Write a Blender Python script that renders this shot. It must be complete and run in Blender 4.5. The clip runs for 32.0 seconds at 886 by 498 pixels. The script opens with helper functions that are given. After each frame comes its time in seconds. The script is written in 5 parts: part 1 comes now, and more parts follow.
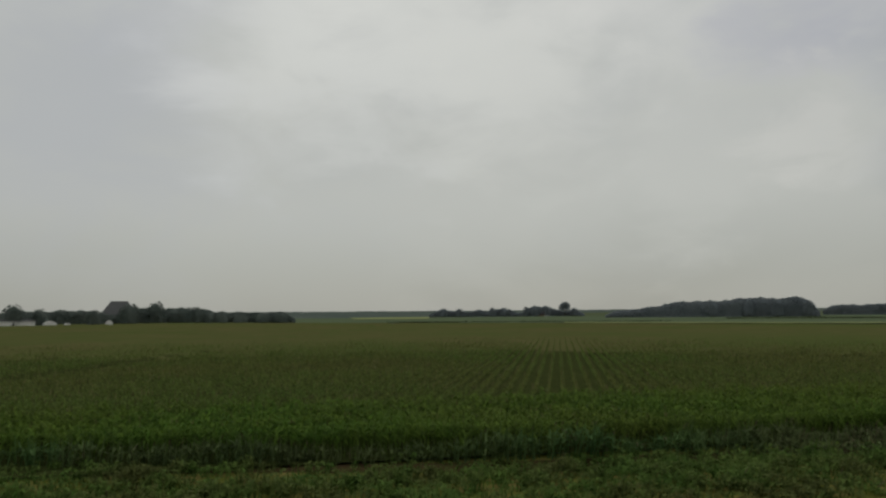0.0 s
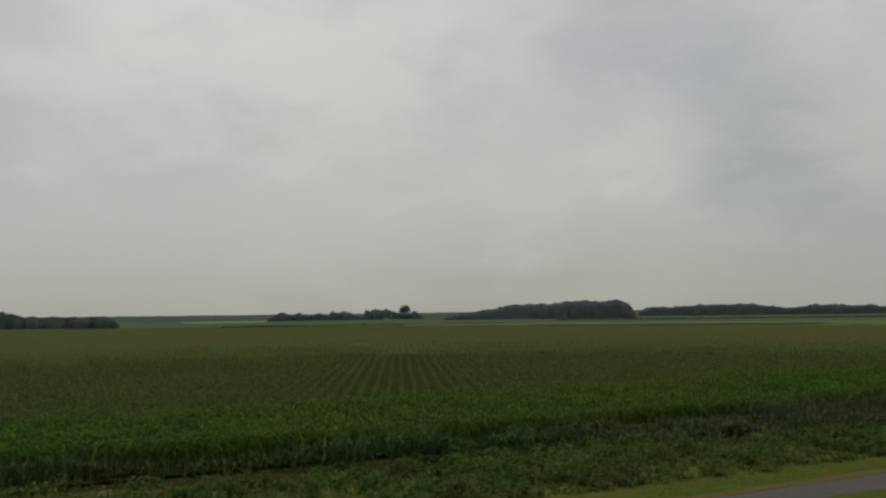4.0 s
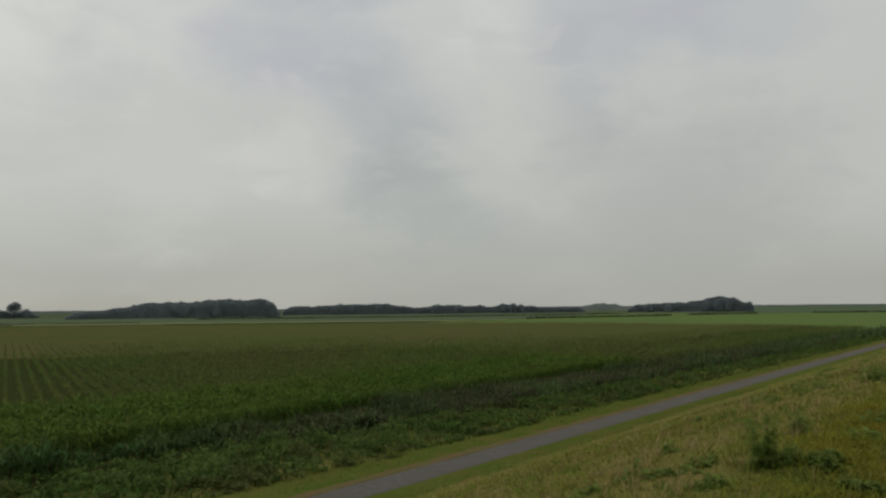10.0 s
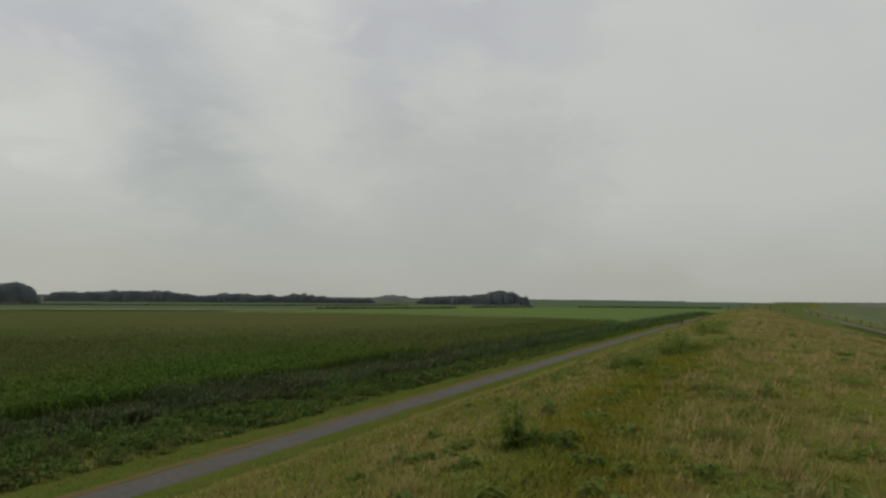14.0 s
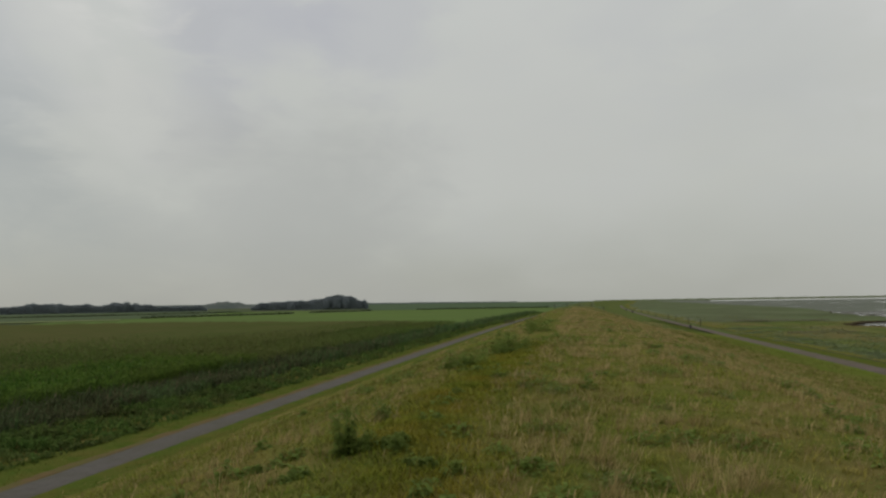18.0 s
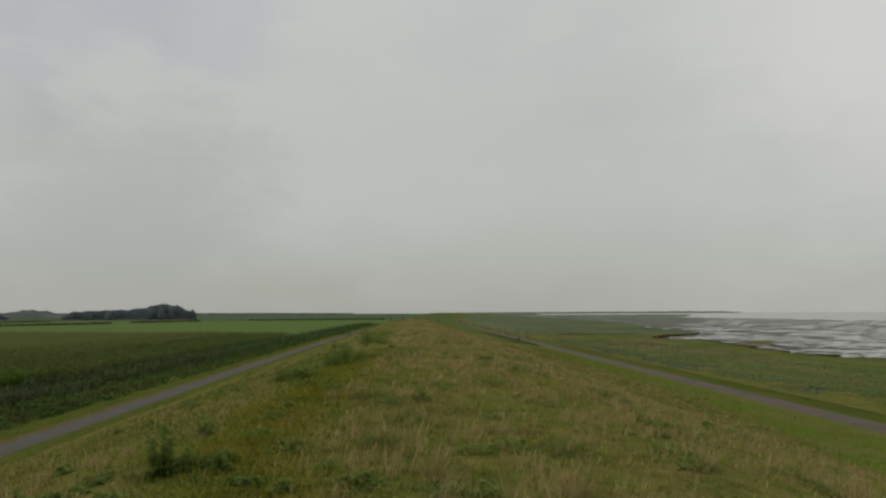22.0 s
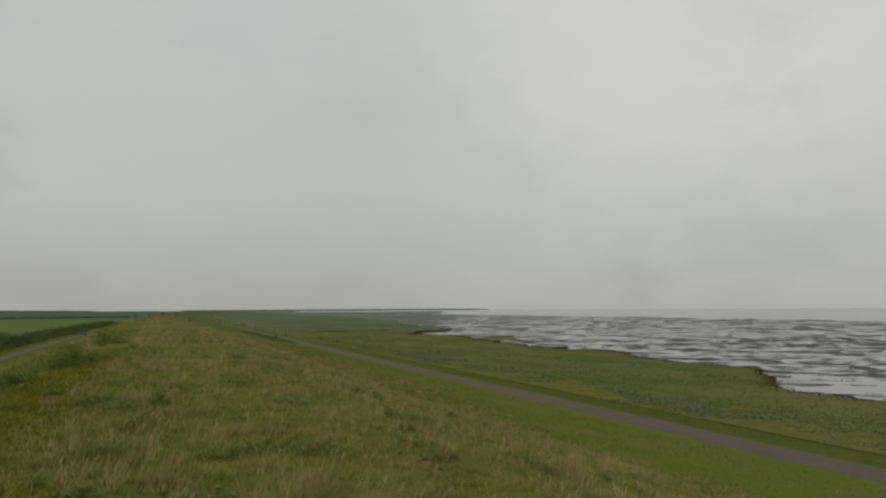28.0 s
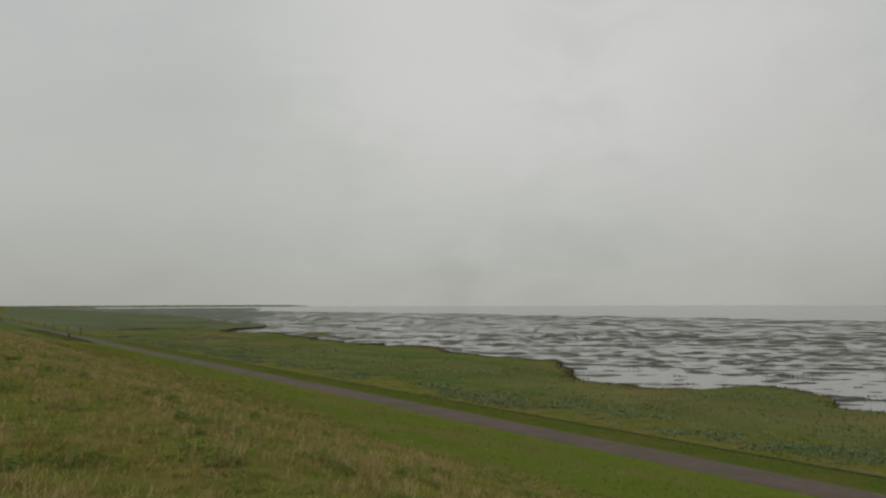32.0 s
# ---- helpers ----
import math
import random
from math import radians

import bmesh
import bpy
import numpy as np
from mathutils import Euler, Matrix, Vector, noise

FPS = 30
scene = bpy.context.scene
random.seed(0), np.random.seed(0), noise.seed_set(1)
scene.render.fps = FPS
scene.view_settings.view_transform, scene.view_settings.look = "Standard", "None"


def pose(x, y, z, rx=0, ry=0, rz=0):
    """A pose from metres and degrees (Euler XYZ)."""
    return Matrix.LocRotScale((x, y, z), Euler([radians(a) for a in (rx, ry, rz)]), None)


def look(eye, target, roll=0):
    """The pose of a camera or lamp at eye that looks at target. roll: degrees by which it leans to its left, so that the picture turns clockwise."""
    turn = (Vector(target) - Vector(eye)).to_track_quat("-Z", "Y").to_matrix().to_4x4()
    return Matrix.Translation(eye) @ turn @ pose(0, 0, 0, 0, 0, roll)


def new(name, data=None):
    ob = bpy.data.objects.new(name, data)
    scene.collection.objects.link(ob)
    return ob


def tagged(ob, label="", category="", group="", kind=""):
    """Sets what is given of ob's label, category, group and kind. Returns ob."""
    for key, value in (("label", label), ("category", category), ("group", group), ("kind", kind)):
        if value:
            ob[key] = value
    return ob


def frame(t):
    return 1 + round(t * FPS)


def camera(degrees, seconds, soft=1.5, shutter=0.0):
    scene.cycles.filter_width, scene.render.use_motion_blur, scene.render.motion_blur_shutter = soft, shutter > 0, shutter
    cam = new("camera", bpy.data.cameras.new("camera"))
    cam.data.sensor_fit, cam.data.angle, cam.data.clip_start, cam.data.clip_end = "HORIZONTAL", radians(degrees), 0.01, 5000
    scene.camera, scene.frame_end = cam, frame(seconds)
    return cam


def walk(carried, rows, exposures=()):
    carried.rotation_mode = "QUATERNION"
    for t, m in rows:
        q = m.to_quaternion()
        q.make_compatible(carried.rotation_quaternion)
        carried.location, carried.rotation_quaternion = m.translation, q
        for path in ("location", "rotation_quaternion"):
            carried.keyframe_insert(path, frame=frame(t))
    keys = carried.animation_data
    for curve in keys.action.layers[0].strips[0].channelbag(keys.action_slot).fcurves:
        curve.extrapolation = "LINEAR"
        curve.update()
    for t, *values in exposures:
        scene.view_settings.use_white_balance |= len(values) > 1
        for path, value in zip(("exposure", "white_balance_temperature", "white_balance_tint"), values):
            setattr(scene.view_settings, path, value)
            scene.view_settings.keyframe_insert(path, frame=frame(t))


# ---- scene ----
# ---- camera: held in the hand on the crest of a dike, turning from the land to the sea ----
cam = camera(63.35, 32.0, soft=2.4)
# seconds, x, y, z, then heading (0 is along the dike), pitch and lean in degrees
ROWS = [
    (0.0, -0.051, -0.076, 7.000, 79.45, 5.02, 0.53),
    (0.5, -0.051, -0.076, 7.000, 77.60, 4.95, 0.90),
    (1.0, -0.051, -0.076, 7.000, 75.93, 5.36, 1.07),
    (1.5, -0.052, -0.077, 7.000, 73.51, 5.74, 0.85),
    (2.0, -0.052, -0.077, 7.000, 72.32, 5.68, 1.10),
    (2.5, -0.052, -0.077, 7.000, 71.58, 5.72, 1.23),
    (4.5, -0.052, -0.078, 7.000, 64.46, 5.02, 0.53),
    (5.0, -0.053, -0.078, 7.000, 62.19, 5.10, 0.20),
    (5.5, -0.053, -0.079, 7.000, 60.71, 5.20, -0.03),
    (6.0, -0.053, -0.079, 7.000, 57.94, 5.48, -0.08),
    (6.5, -0.054, -0.080, 7.000, 55.21, 5.73, -0.09),
    (7.0, -0.054, -0.080, 7.000, 53.23, 5.73, 0.13),
    (7.5, -0.054, -0.081, 7.000, 51.20, 5.22, 0.08),
    (8.0, -0.055, -0.081, 7.000, 48.66, 5.07, 0.02),
    (8.5, -0.055, -0.082, 7.001, 46.05, 4.22, 0.10),
    (9.0, -0.055, -0.083, 7.002, 43.49, 4.44, 0.21),
    (9.5, -0.051, -0.083, 7.002, 41.12, 4.65, 0.43),
    (10.0, -0.034, -0.081, 6.997, 39.10, 4.71, 0.59),
    (10.5, -0.015, -0.081, 6.993, 36.74, 4.81, 0.59),
    (11.0, -0.016, -0.086, 6.989, 34.46, 5.18, 0.20),
    (11.5, -0.028, -0.092, 6.982, 32.48, 5.01, 0.31),
    (12.0, -0.021, -0.090, 6.980, 29.97, 4.55, 0.35),
    (12.5, 0.020, -0.088, 6.984, 28.04, 4.34, 0.77),
    (13.0, 0.075, -0.099, 6.993, 25.36, 3.90, 0.26),
    (13.5, 0.157, -0.127, 7.008, 23.86, 3.84, -0.47),
    (15.5, 0.275, -0.164, 7.026, 19.24, 4.58, 1.08),
    (16.0, 0.335, -0.169, 7.036, 17.92, 4.92, 1.06),
    (16.5, 0.319, -0.136, 7.034, 15.61, 4.89, 1.06),
    (17.0, 0.292, -0.097, 7.027, 13.59, 4.63, 1.02),
    (17.5, 0.271, -0.061, 7.021, 11.64, 4.16, 1.12),
    (18.0, 0.250, -0.020, 7.015, 9.83, 4.22, 0.82),
    (18.5, 0.240, 0.013, 7.010, 8.00, 4.53, 0.33),
    (19.0, 0.243, 0.031, 7.008, 5.58, 4.41, 0.41),
    (19.5, 0.245, 0.042, 7.007, 4.14, 4.41, 0.40),
    (20.0, 0.246, 0.052, 7.008, 3.00, 4.30, 0.02),
    (20.5, 0.250, 0.068, 7.009, 1.69, 4.65, 0.45),
    (21.0, 0.254, 0.092, 7.008, 0.28, 4.83, 0.55),
    (21.5, 0.254, 0.111, 7.006, -1.32, 5.14, 0.62),
    (22.0, 0.252, 0.125, 7.004, -3.07, 5.04, 0.19),
    (22.5, 0.258, 0.142, 7.004, -4.42, 5.01, 0.12),
    (23.0, 0.265, 0.164, 7.003, -6.24, 4.96, 0.10),
    (23.5, 0.282, 0.190, 7.002, -8.57, 5.18, 0.34),
    (24.0, 0.305, 0.212, 7.003, -10.64, 5.33, 0.29),
    (24.5, 0.321, 0.224, 6.999, -12.41, 5.30, 0.13),
    (26.5, 0.331, 0.235, 6.987, -17.25, 5.06, 0.00),
    (27.0, 0.336, 0.247, 6.977, -18.67, 4.93, 0.25),
    (27.5, 0.354, 0.254, 6.976, -20.75, 4.79, 0.15),
    (28.0, 0.398, 0.260, 6.978, -21.99, 4.76, 0.23),
    (28.5, 0.464, 0.277, 6.979, -23.93, 4.44, 0.41),
    (29.0, 0.531, 0.276, 6.977, -26.10, 4.30, 0.00),
    (29.5, 0.566, 0.223, 6.980, -28.24, 4.68, 0.31),
    (30.0, 0.581, 0.156, 6.986, -29.55, 5.26, 0.17),
    (30.5, 0.602, 0.120, 6.990, -29.91, 5.59, 0.44),
    (31.0, 0.638, 0.138, 6.990, -30.64, 5.49, 0.19),
    (31.5, 0.685, 0.210, 6.986, -32.58, 5.13, -0.00),
    (32.0, 0.715, 0.299, 6.975, -36.22, 4.45, 0.11),
]
walk(cam, [(t, pose(x, y, z, 90 + pitch, 0, yaw) @ pose(0, 0, 0, 0, 0, -lean)) for t, x, y, z, yaw, pitch, lean in ROWS],
     exposures=[(0.0, -0.04), (6.5, -0.01), (9.0, 0.06), (13.0, 0.11), (18.0, 0.10), (22.0, 0.08), (27.0, 0.07), (32.0, 0.03)])

# ---- light: an even overcast sky ----
world = bpy.data.worlds.new("sky")
scene.world = world
world.use_nodes = True
W = world.node_tree
W.nodes.clear()


def wn(kind, **sets):
    n = W.nodes.new(kind)
    for k, v in sets.items():
        if k == "op":
            n.operation = v
        elif k == "blend":
            n.blend_type = v
    return n


def wmath(op, a, b=None, c=None):
    n = wn("ShaderNodeMath", op=op)
    for i, v in enumerate((a, b, c)):
        if v is None:
            continue
        if isinstance(v, (int, float)):
            n.inputs[i].default_value = v
        else:
            W.links.new(v, n.inputs[i])
    return n.outputs[0]


def wmix(fac, a, b):
    n = wn("ShaderNodeMix")
    n.data_type = "RGBA"
    for sock, v in ((n.inputs["Factor"], fac), (n.inputs[6], a), (n.inputs[7], b)):
        if isinstance(v, tuple):
            sock.default_value = (*v, 1)
        elif isinstance(v, (int, float)):
            sock.default_value = v
        else:
            W.links.new(v, sock)
    return n.outputs[2]


def wsmooth(v, a, b):
    n = wn("ShaderNodeMapRange")
    n.interpolation_type = "SMOOTHSTEP"
    W.links.new(v, n.inputs[0])
    n.inputs[1].default_value, n.inputs[2].default_value = a, b
    return n.outputs[0]


def heading(az, el):
    """Unit vector; az in degrees to the left of the dike's line (+y)."""
    a, e = radians(az), radians(el)
    return (-math.sin(a) * math.cos(e), math.cos(a) * math.cos(e), math.sin(e))


tc = wn("ShaderNodeTexCoord")
sep = wn("ShaderNodeSeparateXYZ")
W.links.new(tc.outputs["Generated"], sep.inputs[0])
up = wmath("MAXIMUM", sep.outputs[2], 0.0)
comb = wn("ShaderNodeMapping")
comb.inputs["Scale"].default_value = (1.0, 1.0, 2.1)
W.links.new(tc.outputs["Generated"], comb.inputs[0])


def wnoise(scale, detail, rough, dist=0.0):
    n = wn("ShaderNodeTexNoise")
    W.links.new(comb.outputs[0], n.inputs["Vector"])
    n.inputs["Scale"].default_value, n.inputs["Detail"].default_value = scale, detail
    n.inputs["Roughness"].default_value, n.inputs["Distortion"].default_value = rough, dist
    return n.outputs[0]


warp = wmath("MULTIPLY", wmath("SUBTRACT", wnoise(7.0, 6, 0.54, 0.3), 0.5), 0.34)


def cloud(az, el, inner, outer):
    """A soft cloud round a direction, its edge frayed by noise: 0 outside, 1 inside."""
    dot = wn("ShaderNodeVectorMath", op="DOT_PRODUCT")
    W.links.new(tc.outputs["Generated"], dot.inputs[0])
    dot.inputs[1].default_value = heading(az, el)
    angle = wmath("ADD", wmath("ARCCOSINE", wmath("MINIMUM", dot.outputs["Value"], 1.0)), warp)
    return wmath("SUBTRACT", 1.0, wsmooth(angle, radians(inner * 0.6), radians(outer)))


HORIZON, MIDDLE, ZENITH = (0.346, 0.354, 0.322), (0.475, 0.482, 0.445), (0.55, 0.565, 0.55)
col = wmix(wsmooth(up, 0.0, 0.17), HORIZON, MIDDLE)
col = wmix(wsmooth(up, 0.14, 0.6), col, ZENITH)
col = wmix(wmath("MULTIPLY", wsmooth(wnoise(2.6, 4, 0.45, 0.2), 0.38, 0.66), 0.14), col, (0.60, 0.61, 0.57))
col = wmix(wmath("MULTIPLY", wsmooth(wnoise(4.2, 5, 0.5, 0.2), 0.48, 0.72), 0.12), col, (0.41, 0.425, 0.44))
# heading, height, core and rim in degrees, amount, colour of each larger cloud
for az, el, inner, outer, amount, tint in (
    (106, 15, 2, 15, 0.55, (0.415, 0.430, 0.455)),
    (100, 24, 2, 10, 0.35, (0.45, 0.46, 0.49)),
    (92, 20, 2, 12, 0.55, (0.71, 0.715, 0.67)),
    (82, 22, 2, 14, 0.50, (0.70, 0.705, 0.66)),
    (74, 19, 2, 12, 0.50, (0.66, 0.665, 0.62)),
    (63, 26, 2, 12, 0.45, (0.66, 0.66, 0.625)),
    (74, 8, 2, 14, 0.25, (0.52, 0.525, 0.485)),
    (88, 12, 2, 9, 0.25, (0.45, 0.465, 0.455)),
    (60, 12, 2, 10, 0.35, (0.56, 0.565, 0.525)),
    (52, 22, 2, 8, 0.55, (0.410, 0.418, 0.455)),
    (47, 21, 2, 8, 0.50, (0.410, 0.418, 0.455)),
    (43, 15, 2, 8, 0.68, (0.395, 0.412, 0.415)),
    (41, 9, 2, 8, 0.62, (0.355, 0.375, 0.360)),
    (37, 5, 2, 11, 0.35, (0.340, 0.352, 0.336)),
    (25, 20, 3, 9, 0.50, (0.405, 0.410, 0.450)),
    (27.5, 17, 1, 4, 0.35, (0.390, 0.398, 0.425)),
    (16, 22, 3, 9, 0.45, (0.415, 0.420, 0.455)),
    (20, 6, 4, 14, 0.30, (0.355, 0.360, 0.342)),
    (38, 20, 2, 6, 0.45, (0.56, 0.56, 0.53)),
    (36, 22, 1, 4, 0.35, (0.64, 0.635, 0.60)),
    (51, 13, 1, 5, 0.45, (0.59, 0.585, 0.545)),
    (34, 13.5, 2, 6, 0.50, (0.535, 0.535, 0.50)),
    (27, 12, 3, 9, 0.35, (0.50, 0.505, 0.475)),
    (2, 14, 2, 18, 0.30, (0.50, 0.505, 0.485)),
    (-6, 22, 2, 10, 0.30, (0.455, 0.465, 0.475)),
    (-16, 17, 2, 12, 0.30, (0.455, 0.468, 0.462)),
    (-38, 20, 2, 22, 0.68, (0.66, 0.655, 0.63)),
    (-56, 18, 3, 17, 0.60, (0.66, 0.645, 0.63)),
    (-62, 8, 2, 14, 0.35, (0.49, 0.465, 0.45)),
    (-20, 0, 4, 15, 0.30, (0.455, 0.460, 0.430)),
    (-32, 0, 4, 15, 0.30, (0.455, 0.460, 0.430)),
    (-44, 0, 4, 15, 0.30, (0.455, 0.460, 0.430)),
    (-56, 0, 4, 15, 0.30, (0.455, 0.460, 0.430)),
    (22, 5, 4, 15, 0.35, (0.320, 0.325, 0.310)),
):
    col = wmix(wmath("MULTIPLY", cloud(az, el, inner, outer), amount), col, tint)
sky = wn("ShaderNodeTexSky")
sky.sky_type = "NISHITA"
sky.sun_disc = False
sky.sun_elevation, sky.sun_rotation = radians(48), radians(-70)
dim = wn("ShaderNodeVectorMath", op="SCALE")
W.links.new(sky.outputs[0], dim.inputs[0])
dim.inputs["Scale"].default_value = 0.08
col = wmix(0.94, dim.outputs[0], col)
bg = wn("ShaderNodeBackground")
W.links.new(col, bg.inputs[0])
bg.inputs[1].default_value = 1.0
out = wn("ShaderNodeOutputWorld")
W.links.new(bg.outputs[0], out.inputs[0])

sun = new("sun", bpy.data.lights.new("sun", "SUN"))
sun.data.energy, sun.data.angle, sun.data.color = 0.5, radians(40), (1.0, 0.96, 0.9)
sun.matrix_world = look((0, 0, 60), tuple(Vector((0, 0, 60)) - Vector(heading(70, 48))))
scene.view_settings.exposure = 0.0


# ---- the lie of the land ----


def bend(y):
    """How far the dike has swung to the right at y metres along it."""
    y = np.asarray(y, float)
    return np.where(y > 0, 5.3e-5 * np.minimum(y, 900) ** 2 + np.maximum(y - 900, 0) * 0.095, 0.0)


PROFILE_X = np.array([-60, -34, -32.6, -31.6, -30.6, -28.8, -23.6, -20.9, -20.6, -18.4, -18.0, -16.0, -10.0, -6.0, -3.4, -1.8, 0.0, 2.0, 3.8,
                      6.0, 9.0, 13.0, 17.0, 21.0, 21.4, 24.6, 25.0, 26.6, 27.6, 30.0, 60.0])
PROFILE_Z = np.array([0, 0.10, 0.10, -0.16, -0.16, 0.08, 0.20, 0.22, 0.25, 0.25, 0.30, 0.72, 2.92, 4.36, 5.16, 5.38, 5.42, 5.38, 5.22,
                      4.62, 3.72, 2.50, 1.90, 1.39, 1.35, 1.35, 1.33, 1.22, 1.02, 0.92, 0.85])


def profile(xd):
    """Height across the dike, xd metres to the sea side of its crest."""
    return np.interp(xd, PROFILE_X, PROFILE_Z)


def lattice(ix, iy, seed):
    h = (ix.astype(np.int64) * 374761393 + iy.astype(np.int64) * 668265263 + seed * 974711) & 0x7FFFFFFF
    h = ((h ^ (h >> 13)) * 1274126177) & 0x7FFFFFFF
    return ((h ^ (h >> 16)) & 0xFFFF) / 65535.0


def vnoise(x, y, size, seed=0, octaves=3):
    """Smooth noise from 0 to 1 over the plan; size in metres."""
    x, y = np.broadcast_arrays(np.asarray(x, float), np.asarray(y, float))
    total, weight, amp = np.zeros(x.shape), 0.0, 1.0
    for o in range(octaves):
        u, v = x / size, y / size
        i, j = np.floor(u), np.floor(v)
        fu, fv = u - i, v - j
        fu, fv = fu * fu * (3 - 2 * fu), fv * fv * (3 - 2 * fv)
        s = seed + 17 * o
        a, b = lattice(i, j, s), lattice(i + 1, j, s)
        c, d = lattice(i, j + 1, s), lattice(i + 1, j + 1, s)
        total += amp * ((a * (1 - fu) + b * fu) * (1 - fv) + (c * (1 - fu) + d * fu) * fv)
        weight += amp
        amp *= 0.5
        size *= 0.5
    return total / weight


def dike_z(x, y):
    xd = np.asarray(x, float) - bend(y)
    z = profile(xd)
    rough = np.clip((xd + 17.5) / 3, 0, 1) * np.clip((13.5 - xd) / 3, 0, 1)
    z = z + rough * (0.20 * (vnoise(x, y, 2.6, 3) - 0.5) + 0.16 * (vnoise(x, y, 1.0, 4, 2) - 0.5) + 0.30 * (vnoise(x, y, 9.0, 5, 2) - 0.5))
    return z


def polar(az, d):
    a = radians(az)
    return -math.sin(a) * d, math.cos(a) * d


def ditch_line(y):
    """Far bank of the ditch, from the crest line: it draws away from the dike towards the south."""
    return -32.6 - 0.15 * np.clip(8 - np.asarray(y, float), 0, 40)


def mown_line(y):
    """Where the rough grass of the seaward slope gives way to the mown berm."""
    return np.interp(y, [-20, 15, 20, 26, 30, 36, 42, 50, 66, 80, 113, 200], [14.3, 14.3, 13.4, 14.2, 15.8, 16.9, 17.6, 17.8, 18.0, 18.2, 18.4, 17.6])


# ---- materials ----
def material(name, base, second=None, scale=1.0, rough=0.9, third=None, third_scale=0.1, third_fac=0.5, island=0.0, bump=0.0, bump_scale=20.0,
             metallic=0.0, spec=0.06, lo=0.35, hi=0.65, stretch=(1, 1, 1), translucent=0.0):
    m = bpy.data.materials.new(name)
    m.use_nodes = True
    t = m.node_tree
    b = t.nodes["Principled BSDF"]
    b.inputs["Roughness"].default_value, b.inputs["Metallic"].default_value = rough, metallic
    b.inputs["Specular IOR Level"].default_value = spec
    geo = t.nodes.new("ShaderNodeNewGeometry")
    mp = t.nodes.new("ShaderNodeMapping")
    mp.inputs["Scale"].default_value = stretch
    t.links.new(geo.outputs["Position"], mp.inputs[0])

    def noise_tex(s, detail=6.0):
        n = t.nodes.new("ShaderNodeTexNoise")
        n.inputs["Scale"].default_value, n.inputs["Detail"].default_value = s, detail
        n.inputs["Roughness"].default_value = 0.6
        t.links.new(mp.outputs[0], n.inputs["Vector"])
        return n.outputs[0]

    def ramp(v, a, c):
        r = t.nodes.new("ShaderNodeMapRange")
        r.inputs[1].default_value, r.inputs[2].default_value = a, c
        t.links.new(v, r.inputs[0])
        return r.outputs[0]

    def mix(fac, a, c, blend="MIX"):
        n = t.nodes.new("ShaderNodeMix")
        n.data_type, n.blend_type = "RGBA", blend
        for sock, v in ((n.inputs["Factor"], fac), (n.inputs[6], a), (n.inputs[7], c)):
            if isinstance(v, tuple):
                sock.default_value = (*v, 1)
            elif isinstance(v, (int, float)):
                sock.default_value = v
            else:
                t.links.new(v, sock)
        return n.outputs[2]

    colour = base
    if second:
        colour = mix(ramp(noise_tex(scale), lo, hi), base, second)
    if third:
        k = t.nodes.new("ShaderNodeMath")
        k.operation = "MULTIPLY"
        t.links.new(ramp(noise_tex(third_scale, 4.0), 0.42, 0.64), k.inputs[0])
        k.inputs[1].default_value = third_fac
        colour = mix(k.outputs[0], colour, third)
    if island:
        r = t.nodes.new("ShaderNodeMapRange")
        r.inputs[3].default_value, r.inputs[4].default_value = 1 - island, 1 + island
        t.links.new(geo.outputs["Random Per Island"], r.inputs[0])
        c2 = t.nodes.new("ShaderNodeCombineXYZ")
        for i in range(3):
            t.links.new(r.outputs[0], c2.inputs[i])
        colour = mix(1.0, colour, c2.outputs[0], "MULTIPLY")
    if isinstance(colour, tuple):
        b.inputs["Base Color"].default_value = (*colour, 1)
    else:
        t.links.new(colour, b.inputs["Base Color"])
    if bump:
        n = t.nodes.new("ShaderNodeBump")
        n.inputs["Strength"].default_value, n.inputs["Distance"].default_value = bump, 0.03
        t.links.new(noise_tex(bump_scale), n.inputs["Height"])
        t.links.new(n.outputs[0], b.inputs["Normal"])
    if translucent:
        tr = t.nodes.new("ShaderNodeBsdfTranslucent")
        if isinstance(colour, tuple):
            tr.inputs[0].default_value = (*colour, 1)
        else:
            t.links.new(colour, tr.inputs[0])
        ms = t.nodes.new("ShaderNodeMixShader")
        ms.inputs[0].default_value = translucent
        t.links.new(b.outputs[0], ms.inputs[1])
        t.links.new(tr.outputs[0], ms.inputs[2])
        t.links.new(ms.outputs[0], t.nodes["Material Output"].inputs[0])
    return m


# haze is mixed into this pasture's colour as a bluish grey
M_LAND = material("hazed distant pasture", (0.078, 0.100, 0.056), (0.098, 0.116, 0.064), 0.02, third=(0.11, 0.11, 0.055), third_scale=0.004, spec=0.0)
M_DIKE = material("dike turf", (0.086, 0.112, 0.018), (0.148, 0.152, 0.036), 3.0, third=(0.205, 0.160, 0.060), third_scale=0.9, third_fac=0.75, bump=0.9, bump_scale=22, spec=0.0)
M_MOWN = material("mown turf", (0.094, 0.141, 0.020), (0.139, 0.164, 0.031), 4.0, third=(0.155, 0.143, 0.045), third_scale=0.30, third_fac=0.8, bump=0.6, bump_scale=30, spec=0.0)
M_VERGE = material("yellowed verge", (0.070, 0.104, 0.018), (0.098, 0.118, 0.025), 1.6, third=(0.140, 0.112, 0.034), third_scale=0.5, third_fac=0.5, bump=0.6, bump_scale=30, spec=0.0)
M_ASPHALT = material("weathered asphalt", (0.100, 0.090, 0.080), (0.128, 0.116, 0.104), 3.0, rough=0.85, third=(0.092, 0.086, 0.064), third_scale=0.45, bump=0.4, bump_scale=90)
